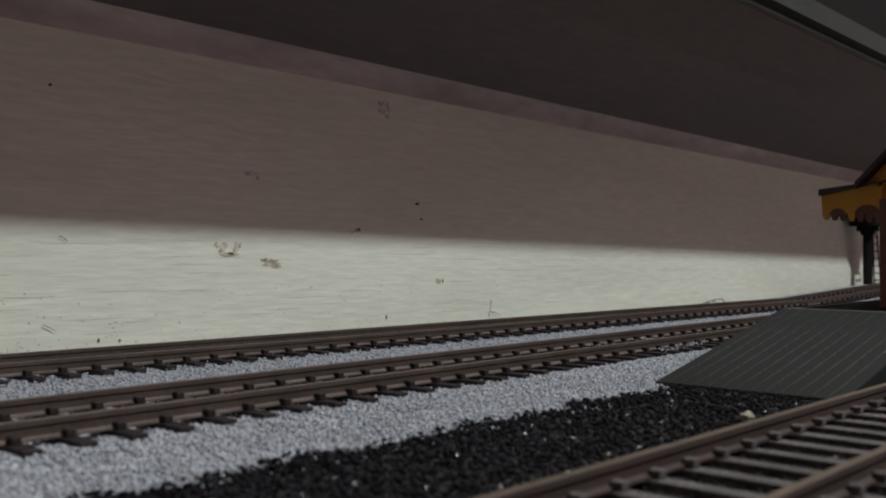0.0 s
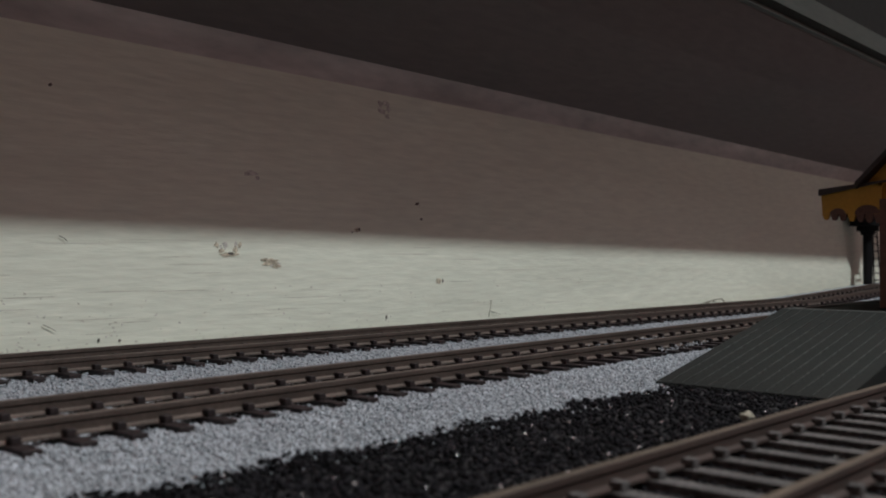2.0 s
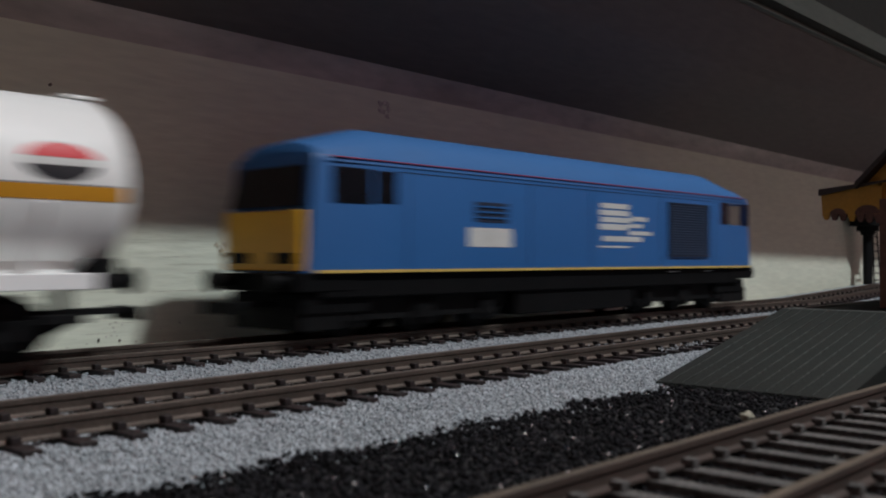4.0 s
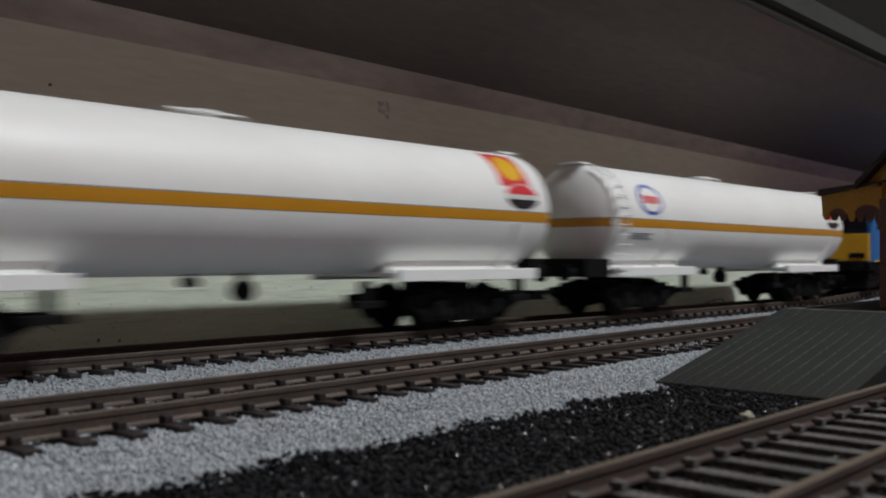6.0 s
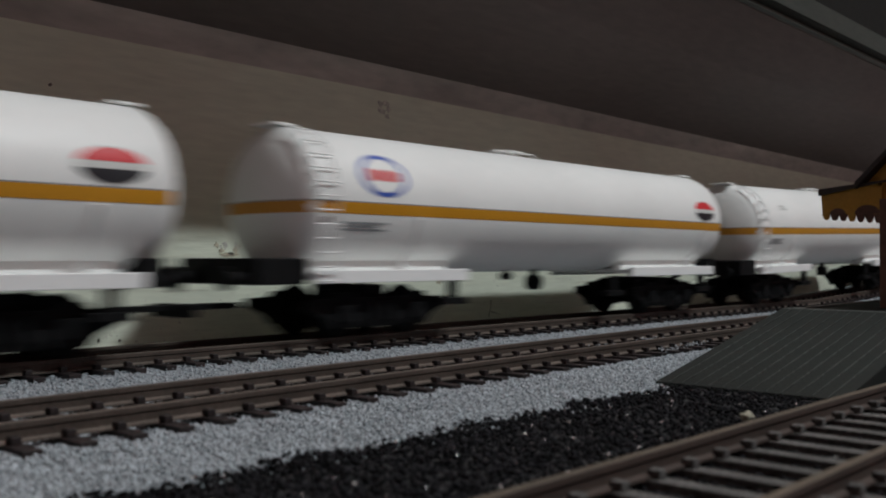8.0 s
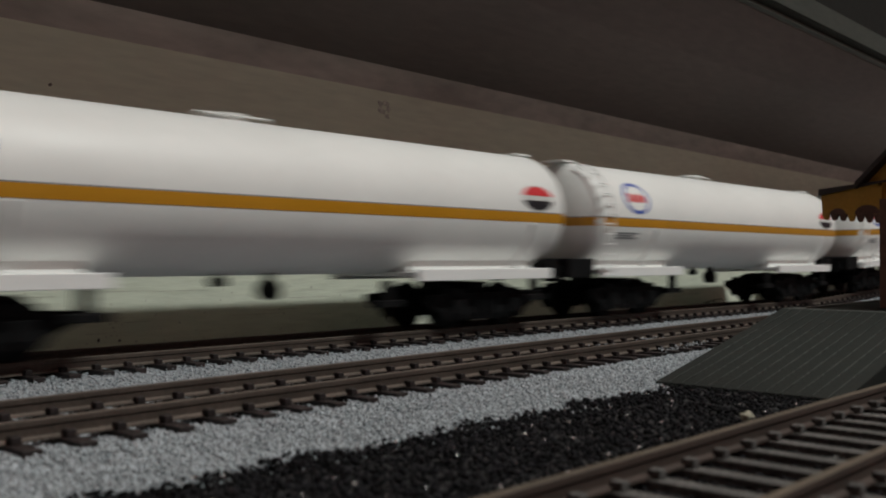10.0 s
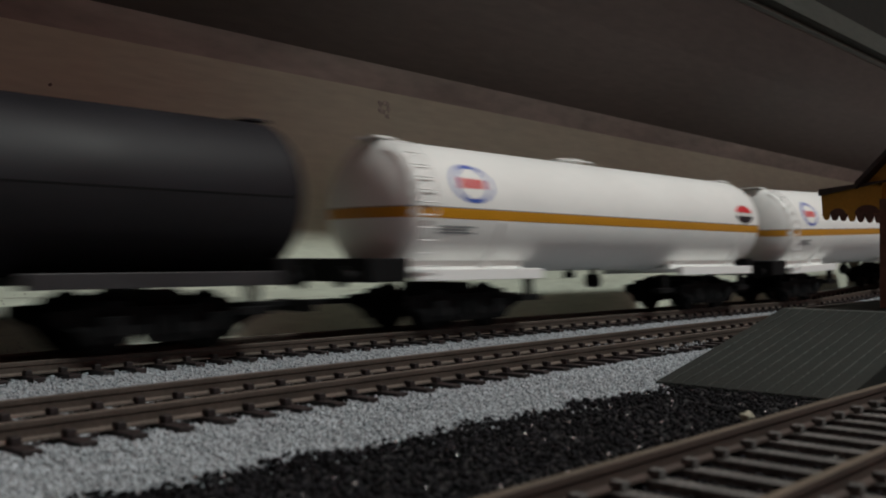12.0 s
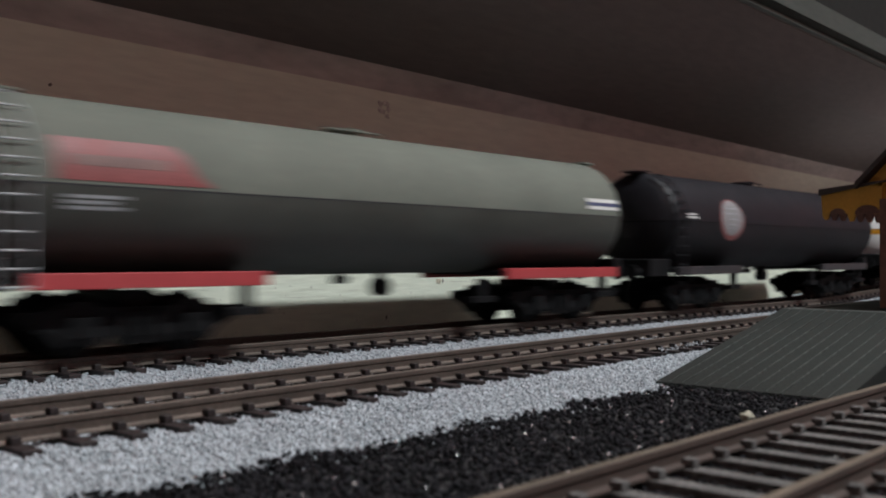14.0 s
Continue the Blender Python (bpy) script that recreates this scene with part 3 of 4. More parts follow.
def wall_marks():
    for i, (x, z, rx, rz) in enumerate(((166.2, 26.1, 0.94, 0.47), (247.4, 44.5, 1.03, 0.61), (249.5, 39.0, 0.51, 0.51), (261.1, 16.1, 0.46, 0.72), (110.4, 69.9, 0.52, 0.52),
                                        (218.7, 34.5, 0.52, 0.52), (215.5, 33.5, 0.31, 0.31), (153.5, 93.2, 1.67, 0.63), (158.5, 92.7, 1.04, 0.42), (298.4, 90.7, 2.23, 0.71),
                                        (544.3, 86.8, 2.50, 1.15), (672.6, 85.4, 2.05, 1.31), (656.9, 86.0, 1.50, 0.75), (123.9, 2.4, 0.42, 0.52), (130.1, 2.0, 0.42, 0.42), (231.8, 3.9, 0.41, 0.62))):
        part("chip", blot(bmesh.new(), x, z, rx, rz, i), M_CHIP, wall_north)
    for i, (x, z, rx, rz) in enumerate(((229.0, 78.9, 1.50, 1.30), (231.6, 79.5, 1.90, 0.90), (232.8, 77.5, 1.00, 1.50), (230.0, 76.3, 1.70, 1.20), (231.8, 74.9, 1.30, 0.90), (228.0, 76.9, 0.70, 1.00), (173.6, 50.8, 2.49, 0.94), (176.1, 49.5, 1.04, 0.83), (181.8, 23.1, 1.97, 1.04), (184.3, 22.6, 1.25, 0.83), (164.4, 28.5, 0.94, 1.35),
                                        (168.2, 28.7, 0.52, 1.25), (162.8, 27.7, 0.42, 0.94))):
        part("smudge", blot(bmesh.new(), x, z, rx, rz, 40 + i, 11, 0.05), M_SMUDGE, wall_north)
    for i, (x, z, rx, rz) in enumerate(((130.1, 15.5, 9.44, 0.14), (148.4, 15.2, 11.50, 0.12), (105.5, 14.6, 7.38, 0.13), (156.5, 20.3, 8.35, 0.09), (196.7, 12.0, 12.42, 0.11), (246.0, 26.1, 14.35, 0.11),
                                        (303.8, 19.9, 16.20, 0.11), (123.9, 8.2, 9.46, 0.09), (360.3, 14.0, 18.01, 0.10), (211.6, 17.8, 9.29, 0.07), (442.6, 19.1, 19.67, 0.12), (176.7, 7.3, 10.39, 0.09))):
        part("scratch", blot(bmesh.new(), x, z, rx, rz, 70 + i, 14, 0.04), M_SCRATCH, wall_north)
    for i, (x, z, rx, rz) in enumerate(((165.7, 25.7, 3.07, 0.68), (163.0, 26.9, 1.00, 0.68), (168.1, 27.1, 0.82, 1.20), (161.3, 28.6, 0.80, 0.85), (169.6, 28.7, 0.62, 0.86),
                                        (181.1, 23.5, 3.31, 1.07), (183.5, 22.2, 1.56, 0.72), (178.9, 24.2, 1.31, 0.53), (217.9, 34.4, 1.31, 0.78), (258.9, 16.2, 1.25, 1.27))):
        part("stain", blot(bmesh.new(), x, z, rx, rz, 500 + i, 13, 0.14), M_STAIN, wall_north)
    rng = random.Random(9)
    for k in range(46):
        x = 85 + 420 * rng.random() ** 1.5
        part("scratch", blot(bmesh.new(), x, 4 + 26 * rng.random(), (4 + 9 * rng.random()) * (0.6 + x / 400), 0.05 + 0.05 * rng.random(), 300 + k, 12, 0.04), M_SCRATCH, wall_north)
    for k in range(270):
        x, r = 98 + 450 * rng.random() ** 1.6, 0.12 + 0.2 * rng.random()
        part("speck", blot(bmesh.new(), x, 1.0 + 15 * rng.random() ** 2.2, r * 1.3, r, 100 + k, 6, 0.06), M_SCRATCH if rng.random() < 0.6 else M_SMUDGE, wall_north)


wall_marks()


def fibre(x, z, pts, r):
    """A stray hair clinging to the wall or lying on the ballast behind the track."""
    bm = bmesh.new()
    p = [(x + a, wall_y(x) - 0.5 - c, z + b) for a, b, c in pts]
    for u, v in zip(p, p[1:]):
        rod(bm, u, v, r, 5)
    tagged(link("stray_fibre", bm, M_FIBRE), "thin brown stray fibre at the foot of the wall", "fibre", "stray fibres")


fibre(287.6, 1.6, [(0, 0, 0), (0.8, 2.2, 0.1), (1.6, 4.2, 0), (1.2, 6.4, 0)], 0.10)
fibre(288.5, 2.1, [(0, 1.6, 0), (2.5, 0.8, 0.2), (6.0, 0.0, 0)], 0.10)
fibre(471.4, -0.5, [(-16, 0, 0), (-6, 0.6, 1), (4, 2.6, 2), (12, 3.0, 2), (17, 1.4, 1), (19, 0.0, 0)], 0.25)
fibre(467.4, -0.9, [(-12, 0.2, 1), (0, 2.6, 3), (9, 2.0, 2), (14, 0.4, 1)], 0.22)
fibre(416.6, -1.2, [(-4, 0.2, 0), (0, 1.6, 1), (5, 0.3, 1)], 0.25)
fibre(108.5, 6.3, [(0, 1.2, 0), (1.6, 0.4, 0), (3.4, -0.6, 0)], 0.08)
fibre(112.7, 29.8, [(0, 0.8, 0), (1.5, 0.1, 0), (2.2, -0.8, 0)], 0.08)


def pebble():
    bm = bmesh.new()
    bmesh.ops.create_icosphere(bm, subdivisions=2, radius=1.0)
    for v in bm.verts:
        k = 1 + 0.25 * noise.noise(v.co * 1.7)
        v.co = Vector((134 + 1.25 * v.co.x * k, 63.6 + 1.1 * v.co.y * k, 1.0 + 1.0 * v.co.z * k))
    tagged(link("pebble", bm, M_PEBBLE, smooth=True), "pale rounded pebble lying on the black ballast", "pebble")


pebble()


# ---- rolling stock: x along the train, y across, z above the rail tops; x = 0 at the rear ladder of a wagon ----
TANK_R, TANK_Z = 19.2, 35.5


def tank_profile(domed):
    if domed == "short":
        return [(p[0] - 5.0, p[1]) if p[0] < 10 else p if p[0] < 150 else (p[0] - 5.0, p[1]) for p in tank_profile(True)]
    if domed:
        dish = ((0.0, 0.0), (0.8, 0.35), (2.0, 0.6), (3.6, 0.8), (5.2, 0.92), (7.0, 0.985), (9.0, 1.0))
        left = [(-5.0 + 0.85 * d, TANK_R * k) for d, k in dish]
        right = [(219.5 - d, TANK_R * k) for d, k in dish]
    else:
        left = [(-4.2, 0.0), (-4.0, 9.0), (-3.2, 17.4), (-4.0, 17.8), (-4.0, TANK_R), (-2.6, TANK_R + 0.1), (-2.4, TANK_R)]
        right = [(217.0, 0.0), (216.0, 10.0), (213.0, 17.0), (210.0, TANK_R - 0.5), (206.0, TANK_R)]
    return left + [(60, TANK_R), (140, TANK_R)] + right[::-1]


def lathe(profile, a0, a1, n, grow=0.0):
    """Turns a profile of (x, r) about the tank's axis; angle 0 faces the near side, 90 is the top."""
    bm = bmesh.new()
    full = abs(a1 - a0) >= 359.9
    rings = []
    for x, r in profile:
        rr = r + grow
        ring = []
        for i in range(n if full else n + 1):
            a = radians(a0 + (a1 - a0) * i / n)
            ring.append(bm.verts.new((x, -rr * math.cos(a), TANK_Z + rr * math.sin(a))))
        rings.append(ring)
    for p, q in zip(rings, rings[1:]):
        for i in range(len(p) if full else len(p) - 1):
            j = (i + 1) % len(p)
            try:
                bm.faces.new((p[i], p[j], q[j], q[i]))
            except ValueError:
                pass
    bmesh.ops.remove_doubles(bm, verts=bm.verts, dist=0.001)
    return bm


def deg(z):
    return math.degrees(math.asin(max(-1, min(1, (z - TANK_Z) / TANK_R))))


def wrapped(points, grow=0.10):
    """A flat print of (x, z) corner points, laid round the tank's near side in narrow strips."""
    bm = bmesh.new()
    us = [bm.verts.new((x, 0, z)) for x, z in points]
    bm.faces.new(us)
    zs = [z for _, z in points]
    z = min(zs) + 0.8
    while z < max(zs):
        bmesh.ops.bisect_plane(bm, geom=bm.verts[:] + bm.edges[:] + bm.faces[:], plane_co=(0, 0, z), plane_no=(0, 0, 1))
        z += 0.8
    for v in bm.verts:
        a = math.asin(max(-1, min(1, (v.co.z - TANK_Z) / TANK_R)))
        v.co.y, v.co.z = -(TANK_R + grow) * math.cos(a), TANK_Z + (TANK_R + grow) * math.sin(a)
    r = bmesh.ops.extrude_face_region(bm, geom=bm.faces[:])
    for v in r["geom"]:
        if isinstance(v, bmesh.types.BMVert):
            d = Vector((0, v.co.y, v.co.z - TANK_Z)).normalized()
            v.co -= d * 0.3
    return bm


def ellipse(cx, cz, rx, rz, n=28, a0=0, a1=360):
    return [(cx + rx * math.cos(radians(a0 + (a1 - a0) * i / n)), cz + rz * math.sin(radians(a0 + (a1 - a0) * i / n))) for i in range(n if a1 - a0 >= 360 else n + 1)]


def rect(x0, x1, z0, z1):
    return [(x0, z0), (x1, z0), (x1, z1), (x0, z1)]


WHEELS = []          # every wheelset, for the motion


def wheelset(parent, x, r, shared):
    if "wheelset" not in shared:
        bm = bmesh.new()
        for s in (-1, 1):
            rod(bm, (0, s * 7.6, 0), (0, s * 9.9, 0), r, 24)
            rod(bm, (0, s * 7.2, 0), (0, s * 7.7, 0), r + 0.8, 24)
            for k in range(4):
                a = math.pi * k / 2
                rod(bm, (r * 0.55 * math.cos(a), s * 9.8, r * 0.55 * math.sin(a)), (r * 0.55 * math.cos(a), s * 10.15, r * 0.55 * math.sin(a)), r * 0.16, 8)
        rod(bm, (0, -12.5, 0), (0, 12.5, 0), 1.0, 8)
        ob = part("wheelset", bm, M_BLACK, parent, "dark steel wheels on an axle", smooth=True)
        shared["wheelset"] = ob
    else:
        ob = new("wheelset", shared["wheelset"].data)
        ob.parent = parent
        tagged(ob, "dark steel wheels on an axle")
    ob.location = (x * MM, 0, r * MM)
    WHEELS.append((ob, x, r))
    return ob


def bogie(parent, x, wheelbase, r, shared, long=25.0):
    """A sprung bogie with its two side frames, bolster and wheelsets."""
    b = part("bogie", boxes([(x - 4, x + 4, -11, 11, 7.5, 13.5), (x - 8, x + 8, -5, 5, 8.5, 11.5)], 0.3), M_BLACK, parent, "black bogie")
    for s in (-1, 1):
        bm = bmesh.new()
        w0, w1 = wheelbase[0], wheelbase[-1]
        o = [(x - long, 9.8), (x - long, 7.4), (x + w0 - 6.5, 5.2), (x + w0 - 4.2, 2.6), (x + w0 + 4.2, 2.6), (x + w0 + 5.6, 4.4), (x - 6.5, 4.4), (x - 5.0, 2.4),
             (x + 5.0, 2.4), (x + 6.5, 4.4), (x + w1 - 5.6, 4.4), (x + w1 - 4.2, 2.6), (x + w1 + 4.2, 2.6), (x + w1 + 6.5, 5.2), (x + long, 7.4), (x + long, 9.8),
             (x + w1 + 4.5, 10.2), (x + w1 + 3.5, 11.6), (x + w1 - 3.5, 11.6), (x + w1 - 4.5, 10.2), (x + w0 + 4.5, 10.2), (x + w0 + 3.5, 11.6), (x + w0 - 3.5, 11.6), (x + w0 - 4.5, 10.2)]
        ya, yb = sorted((s * 11.6, s * 13.2))
        prism_y(bm, o, ya, yb)
        for w in wheelbase:
            box(bm, x + w - 2.2, x + w + 2.2, min(s * 12.6, s * 14.6), max(s * 12.6, s * 14.6), 4.2, 8.6, 0.3)
        for k in (-3.2, 0, 3.2):
            rod(bm, (x + k, s * 13.4, 4.2), (x + k, s * 13.4, 9.2), 1.1, 8)
        part("side_frame", bm, M_BLACK, b)
    for w in wheelbase:
        wheelset(b, x + w, r, shared)
    return b


def buffers(parent, x, way, shared_mat=M_BLACK, z=15.8):
    for s in (-1, 1):
        bm = bmesh.new()
        rod(bm, (x, s * 11.5, z), (x + way * 3.6, s * 11.5, z), 1.5, 12)
        rod(bm, (x + way * 3.4, s * 11.5, z), (x + way * 5.2, s * 11.5, z), 0.9, 10)
        rod(bm, (x + way * 5.0, s * 11.5, z), (x + way * 5.8, s * 11.5, z), 2.9, 16)
        part("buffer", bm, shared_mat, parent, smooth=True)
    bm = boxes([(min(x - way * 6, x + way * 11), max(x - way * 6, x + way * 11), -1.8, 1.8, 8.2, 9.6),
                (min(x + way * 10, x + way * 11.2), max(x + way * 10, x + way * 11.2), -7, 7, 6.8, 9.8)], 0.2)
    part("coupling", bm, M_BLACK, parent, "black coupling bar")


def ladder(parent, material, x0=-0.5, x1=6.0):
    lad_pts = []
    for i in range(12):
        z = 15.0 + 3.5 * i
        if z < TANK_Z:
            y = -(TANK_R + 0.7)
        else:
            y = -math.sqrt(max(0.0, (TANK_R + 0.9) ** 2 - (z - TANK_Z) ** 2)) if z - TANK_Z < TANK_R + 1.2 else -4.0
        lad_pts.append((y, z))
    lad = part("ladder", tube([(x0, y, z) for y, z in lad_pts], 0.28), material, parent, "curved end ladder")
    part("stringer", tube([(x1, y, z) for y, z in lad_pts], 0.28), material, lad)
    for y, z in lad_pts:
        part("rung", rod(bmesh.new(), (x0, y, z), (x1, y, z), 0.26, 6), material, lad)


def wagon_base(name, label, tank_m, frame_m, lad_m, domed, group, saddles=False, ladder_x=-0.5):
    w = thing(name, label, "tank wagon", group=group)
    shared = {}
    tank = part("tank", lathe(tank_profile(domed), 0, 360, 72), tank_m, w, smooth=True)
    # frame ends over the bogies, with sloping saddles up to the barrel
    for xa, xb in ((1.0, 57.0), (146.0, 207.0)):
        f = part("frame_deck", boxes([(xa + 1, xb - 1, -16.2, 16.2, 15.4, 16.8)], 0.2), frame_m if saddles else M_BLACK, w)
        for ya in (-18.4, 16.2):
            part("solebar", boxes([(xa, xb, ya, ya + 2.2, 14.3, 17.6)], 0.2), frame_m, w)
        for s in (-1, 1) if saddles else ():
            o = [(s * 12.0, 16.7), (s * 11.2, 20.4), (s * 6.5, 19.6), (s * 6.5, 16.7)]
            part("saddle", prism(bmesh.new(), o, xa + 3.0, xb - 3.0), tank_m, f)
    for xa, xb, way in ((-16.0, -1.0, -1), (207.5, 212.5, 1)):
        part("headstock", boxes([(xa, xb, -16.5, 16.5, 14.2, 20.6)], 0.4), M_BLACK, w, "black end platform")
        buffers(w, xa if way < 0 else xb, way)
    # steps and brackets below the frame
    for x in (52.0, 136.0, 200.0):
        part("footstep", boxes([(x - 1.5, x + 1.5, -17.2, -15.4, 8.8, 14.6), (x - 4.8, x + 4.8, -17.8, -14.4, 7.6, 9.4)], 0.15), M_BLACK, w)
    bm = rod(rod(bmesh.new(), (106.5, -6, 12.6), (106.5, -2, 12.6), 2.5, 18), (106.5, -4, 13), (106.5, -4, 18), 1.3, 8)
    part("discharge_valve", bm, M_BLACK, w, "black discharge valve", smooth=True)
    part("pipe", rod(rod(bmesh.new(), (89.5, -4, 14.9), (93.5, -4, 14.9), 1.2, 10), (91.5, -4, 14.6), (91.5, -4, 18), 0.9, 8), M_BLACK, w, smooth=True)
    for x in (27.0, 180.0):
        bogie(w, x, (-13.0, 13.0), 6.3, shared)
    ladder(w, lad_m, ladder_x, ladder_x + 6.5)
    # manhole and top fittings
    h = part("manhole", rod(rod(bmesh.new(), (96, 0, 52), (96, 0, 55.4), 4.6, 20), (96, 0, 55.2), (96, 0, 56.0), 5.2, 20), tank_m, w, smooth=True)
    part("handrail", rod(rod(rod(bmesh.new(), (86, -4, 55.4), (106, -4, 55.4), 0.3, 6), (86, -4, 53), (86, -4, 55.4), 0.3, 6), (106, -4, 53), (106, -4, 55.4), 0.3, 6), tank_m, h)
    for x in (1.5, 210.0):
        part("top_bracket", boxes([(x - 3.5, x + 3.5, -4.5, 4.5, 54.6, 55.3)], 0.2), tank_m, w)
    return w, tank


def band(tank, z0, z1, material, domed, label, n=3, far=True, name="band"):
    prof = [p for p in tank_profile(domed) if p[1] > 0.97 * TANK_R]
    bm = lathe(prof, deg(z0), deg(z1), n, 0.07)
    part(name, bm, material, tank, label, smooth=True)
    if far:
        part(name, lathe(prof, 180 - deg(z1), 180 - deg(z0), n, 0.07), material, tank, label, smooth=True)
    # straight across the rear end
    ends = [p for p in tank_profile(domed) if p[0] < 30]
    bm = bmesh.new()
    rows = []
    for j in range(-16, 17):
        y = j / 16 * TANK_R * 0.975
        col = []
        for z in (z0, z1):
            r = math.hypot(y, z - TANK_Z)
            col.append(bm.verts.new((float(np.interp(r, [p[1] for p in ends], [p[0] for p in ends])) - 0.08, y, z)))
        rows.append(col)
    for p, q in zip(rows, rows[1:]):
        bm.faces.new((p[0], q[0], q[1], p[1]))
    part(name, bm, material, tank, label, smooth=True)


def data_panel(tank, m, x0, x1, z0, z1, rows):
    step = (z1 - z0) / rows
    for i in range(rows):
        part("print_bar", wrapped(rect(x0, x1 - (i % 2) * (x1 - x0) * 0.2, z0 + i * step, z0 + (i + 0.62) * step)), m, tank)


def white_wagon(shell):
    w, t = wagon_base("tank_wagon", "white bogie tank wagon, orange band, " + ("red square emblem" if shell else "blue oval emblem"),
                      M_WHITE, M_WHITEFRAME, M_WHITEFRAME, True, "tank wagons of the train", True)
    band(t, 31.9, 34.8, M_ORANGE, True, "orange hazard band")
    band(t, 34.82, 35.12, M_PRINT, True, "", 1, name="band_edge")
    data_panel(t, M_PRINT, 9, 24, 27.6, 30.2, 3)
    for x in (36.0, 196.0):
        pts = [(x, -(TANK_R + 0.4) * math.cos(radians(a)), TANK_Z + (TANK_R + 0.4) * math.sin(radians(a))) for a in (-12, -22, -32, -42, -52)] + [(x, -13.0, 17.6)]
        part("drain_pipe", tube(pts, 0.7, 8), M_WHITEFRAME, t, "thin white drain pipe")
    if not shell:
        part("emblem_ring", wrapped(ellipse(23.4, 42.2, 8.6, 5.7), 0.10), M_LOGOBLUE, t, "blue oval emblem")
        part("emblem_field", wrapped(ellipse(23.4, 42.2, 7.2, 4.5), 0.16), M_WHITE, t)
        for k in range(4):
            part("emblem_bar", wrapped(rect(17.8 + 2.9 * k, 20.1 + 2.9 * k, 40.6 + 0.3 * (k % 2), 43.8 - 0.4 * (k % 2)), 0.22), M_LOGORED, t)
    else:
        data_panel(t, M_PALEPRINT, 22, 30, 43.0, 45.6, 2)
        part("emblem_patch", wrapped(rect(190, 204, 42.6, 53.0), 0.10), M_LOGORED, t, "red square emblem")
        part("emblem_shell", wrapped(ellipse(197, 48.2, 5.4, 3.9), 0.16), M_YELLOW, t, "yellow fan emblem")
    part("maker_oval", wrapped(ellipse(199, 39.4, 7.4, 4.1), 0.10), M_PALEPRINT, t)
    part("maker_top", wrapped(ellipse(199, 39.9, 7.4, 3.2, 16, 5, 175), 0.16), M_LOGORED, t)
    part("maker_bottom", wrapped(ellipse(199, 38.9, 7.4, 3.2, 16, 185, 355), 0.16), M_LOGOBLACK, t)
    return w


def black_wagon():
    w, t = wagon_base("black_tank_wagon", "satin black bogie tank wagon with a round white crest", M_DARK, M_DGREY, M_SOOT, True, "tank wagons of the train")
    band(t, 35.0, 35.35, M_BLACK, True, "", 1, name="seam")
    prof = [p for p in tank_profile(True) if p[1] > 0.5]
    part("lower_half", lathe(prof, -182, -1.9, 36, 0.05), M_SOOT, t, "matt black lower half of the barrel", smooth=True)
    part("crest", wrapped(ellipse(46, 36.6, 10.4, 8.6), 0.10), M_REDPALE, t, "round white and red crest")
    part("crest_field", wrapped(ellipse(46, 37.4, 9.2, 7.4), 0.16), M_CREST, t)
    for k in range(4):
        part("crest_bar", wrapped(rect(40.5 + k, 51.5 - k, 41.0 - 2.2 * k, 41.6 - 2.2 * k), 0.22), M_PRINT, t)
    data_panel(t, M_PALEPRINT, 8, 16, 36.4, 38.8, 2)
    return w


def grey_wagon():
    w, t = wagon_base("grey_tank_wagon", "weathered grey-green bogie tank wagon with red frame ends", M_GREEN, M_RED, M_PRINT, "short", "tank wagons of the train", ladder_x=-6.0)
    band(t, 34.9, 35.25, M_LOGOBLACK, "short", "", 1, name="seam")
    # the barrel's shaded underside, painted as a darker half
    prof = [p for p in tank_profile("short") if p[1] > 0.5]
    part("lower_half", lathe(prof, -182, -1.9, 36, 0.05), M_BELLYSHADE, t, "lower half of the barrel with its shade painted in", smooth=True)
    part("emblem_patch", wrapped([(6.0, 36.0), (41.5, 36.0), (37.5, 38.4), (35.0, 42.6), (32.0, 44.6), (6.0, 44.6)], 0.10), M_REDPALE, t, "faded red printed panel")
    part("panel_bar", wrapped(rect(9, 31, 39.0, 41.2), 0.16), M_DULLRED, t, "worn paler strip")
    data_panel(t, M_PRINT, 8, 21, 30.2, 33.6, 3)
    part("flag_bar", wrapped(rect(188, 206, 39.6, 40.8), 0.10), M_PALEPRINT, t)
    part("flag_bar", wrapped(rect(188, 206, 38.4, 39.5), 0.10), M_FADEDBLUE, t)
    part("flag_bar", wrapped(rect(188, 206, 37.2, 38.3), 0.10), M_PALEPRINT, t)
    return w


def loco_section(hw, roof, base=16.9):
    """Half outline of the body from sill to roof, then mirrored."""
    side = [(hw, base), (hw, 44.8), (hw - 0.5, 46.6), (hw - 3.2, 46.6 + (roof - 46.6) * 0.50), (hw - 7.2, 46.6 + (roof - 46.6) * 0.86), (hw - 11.5, roof), (0.0, roof + 0.3)]
    return [(-y, z) for y, z in side] + [(y, z) for y, z in side[::-1][1:]]


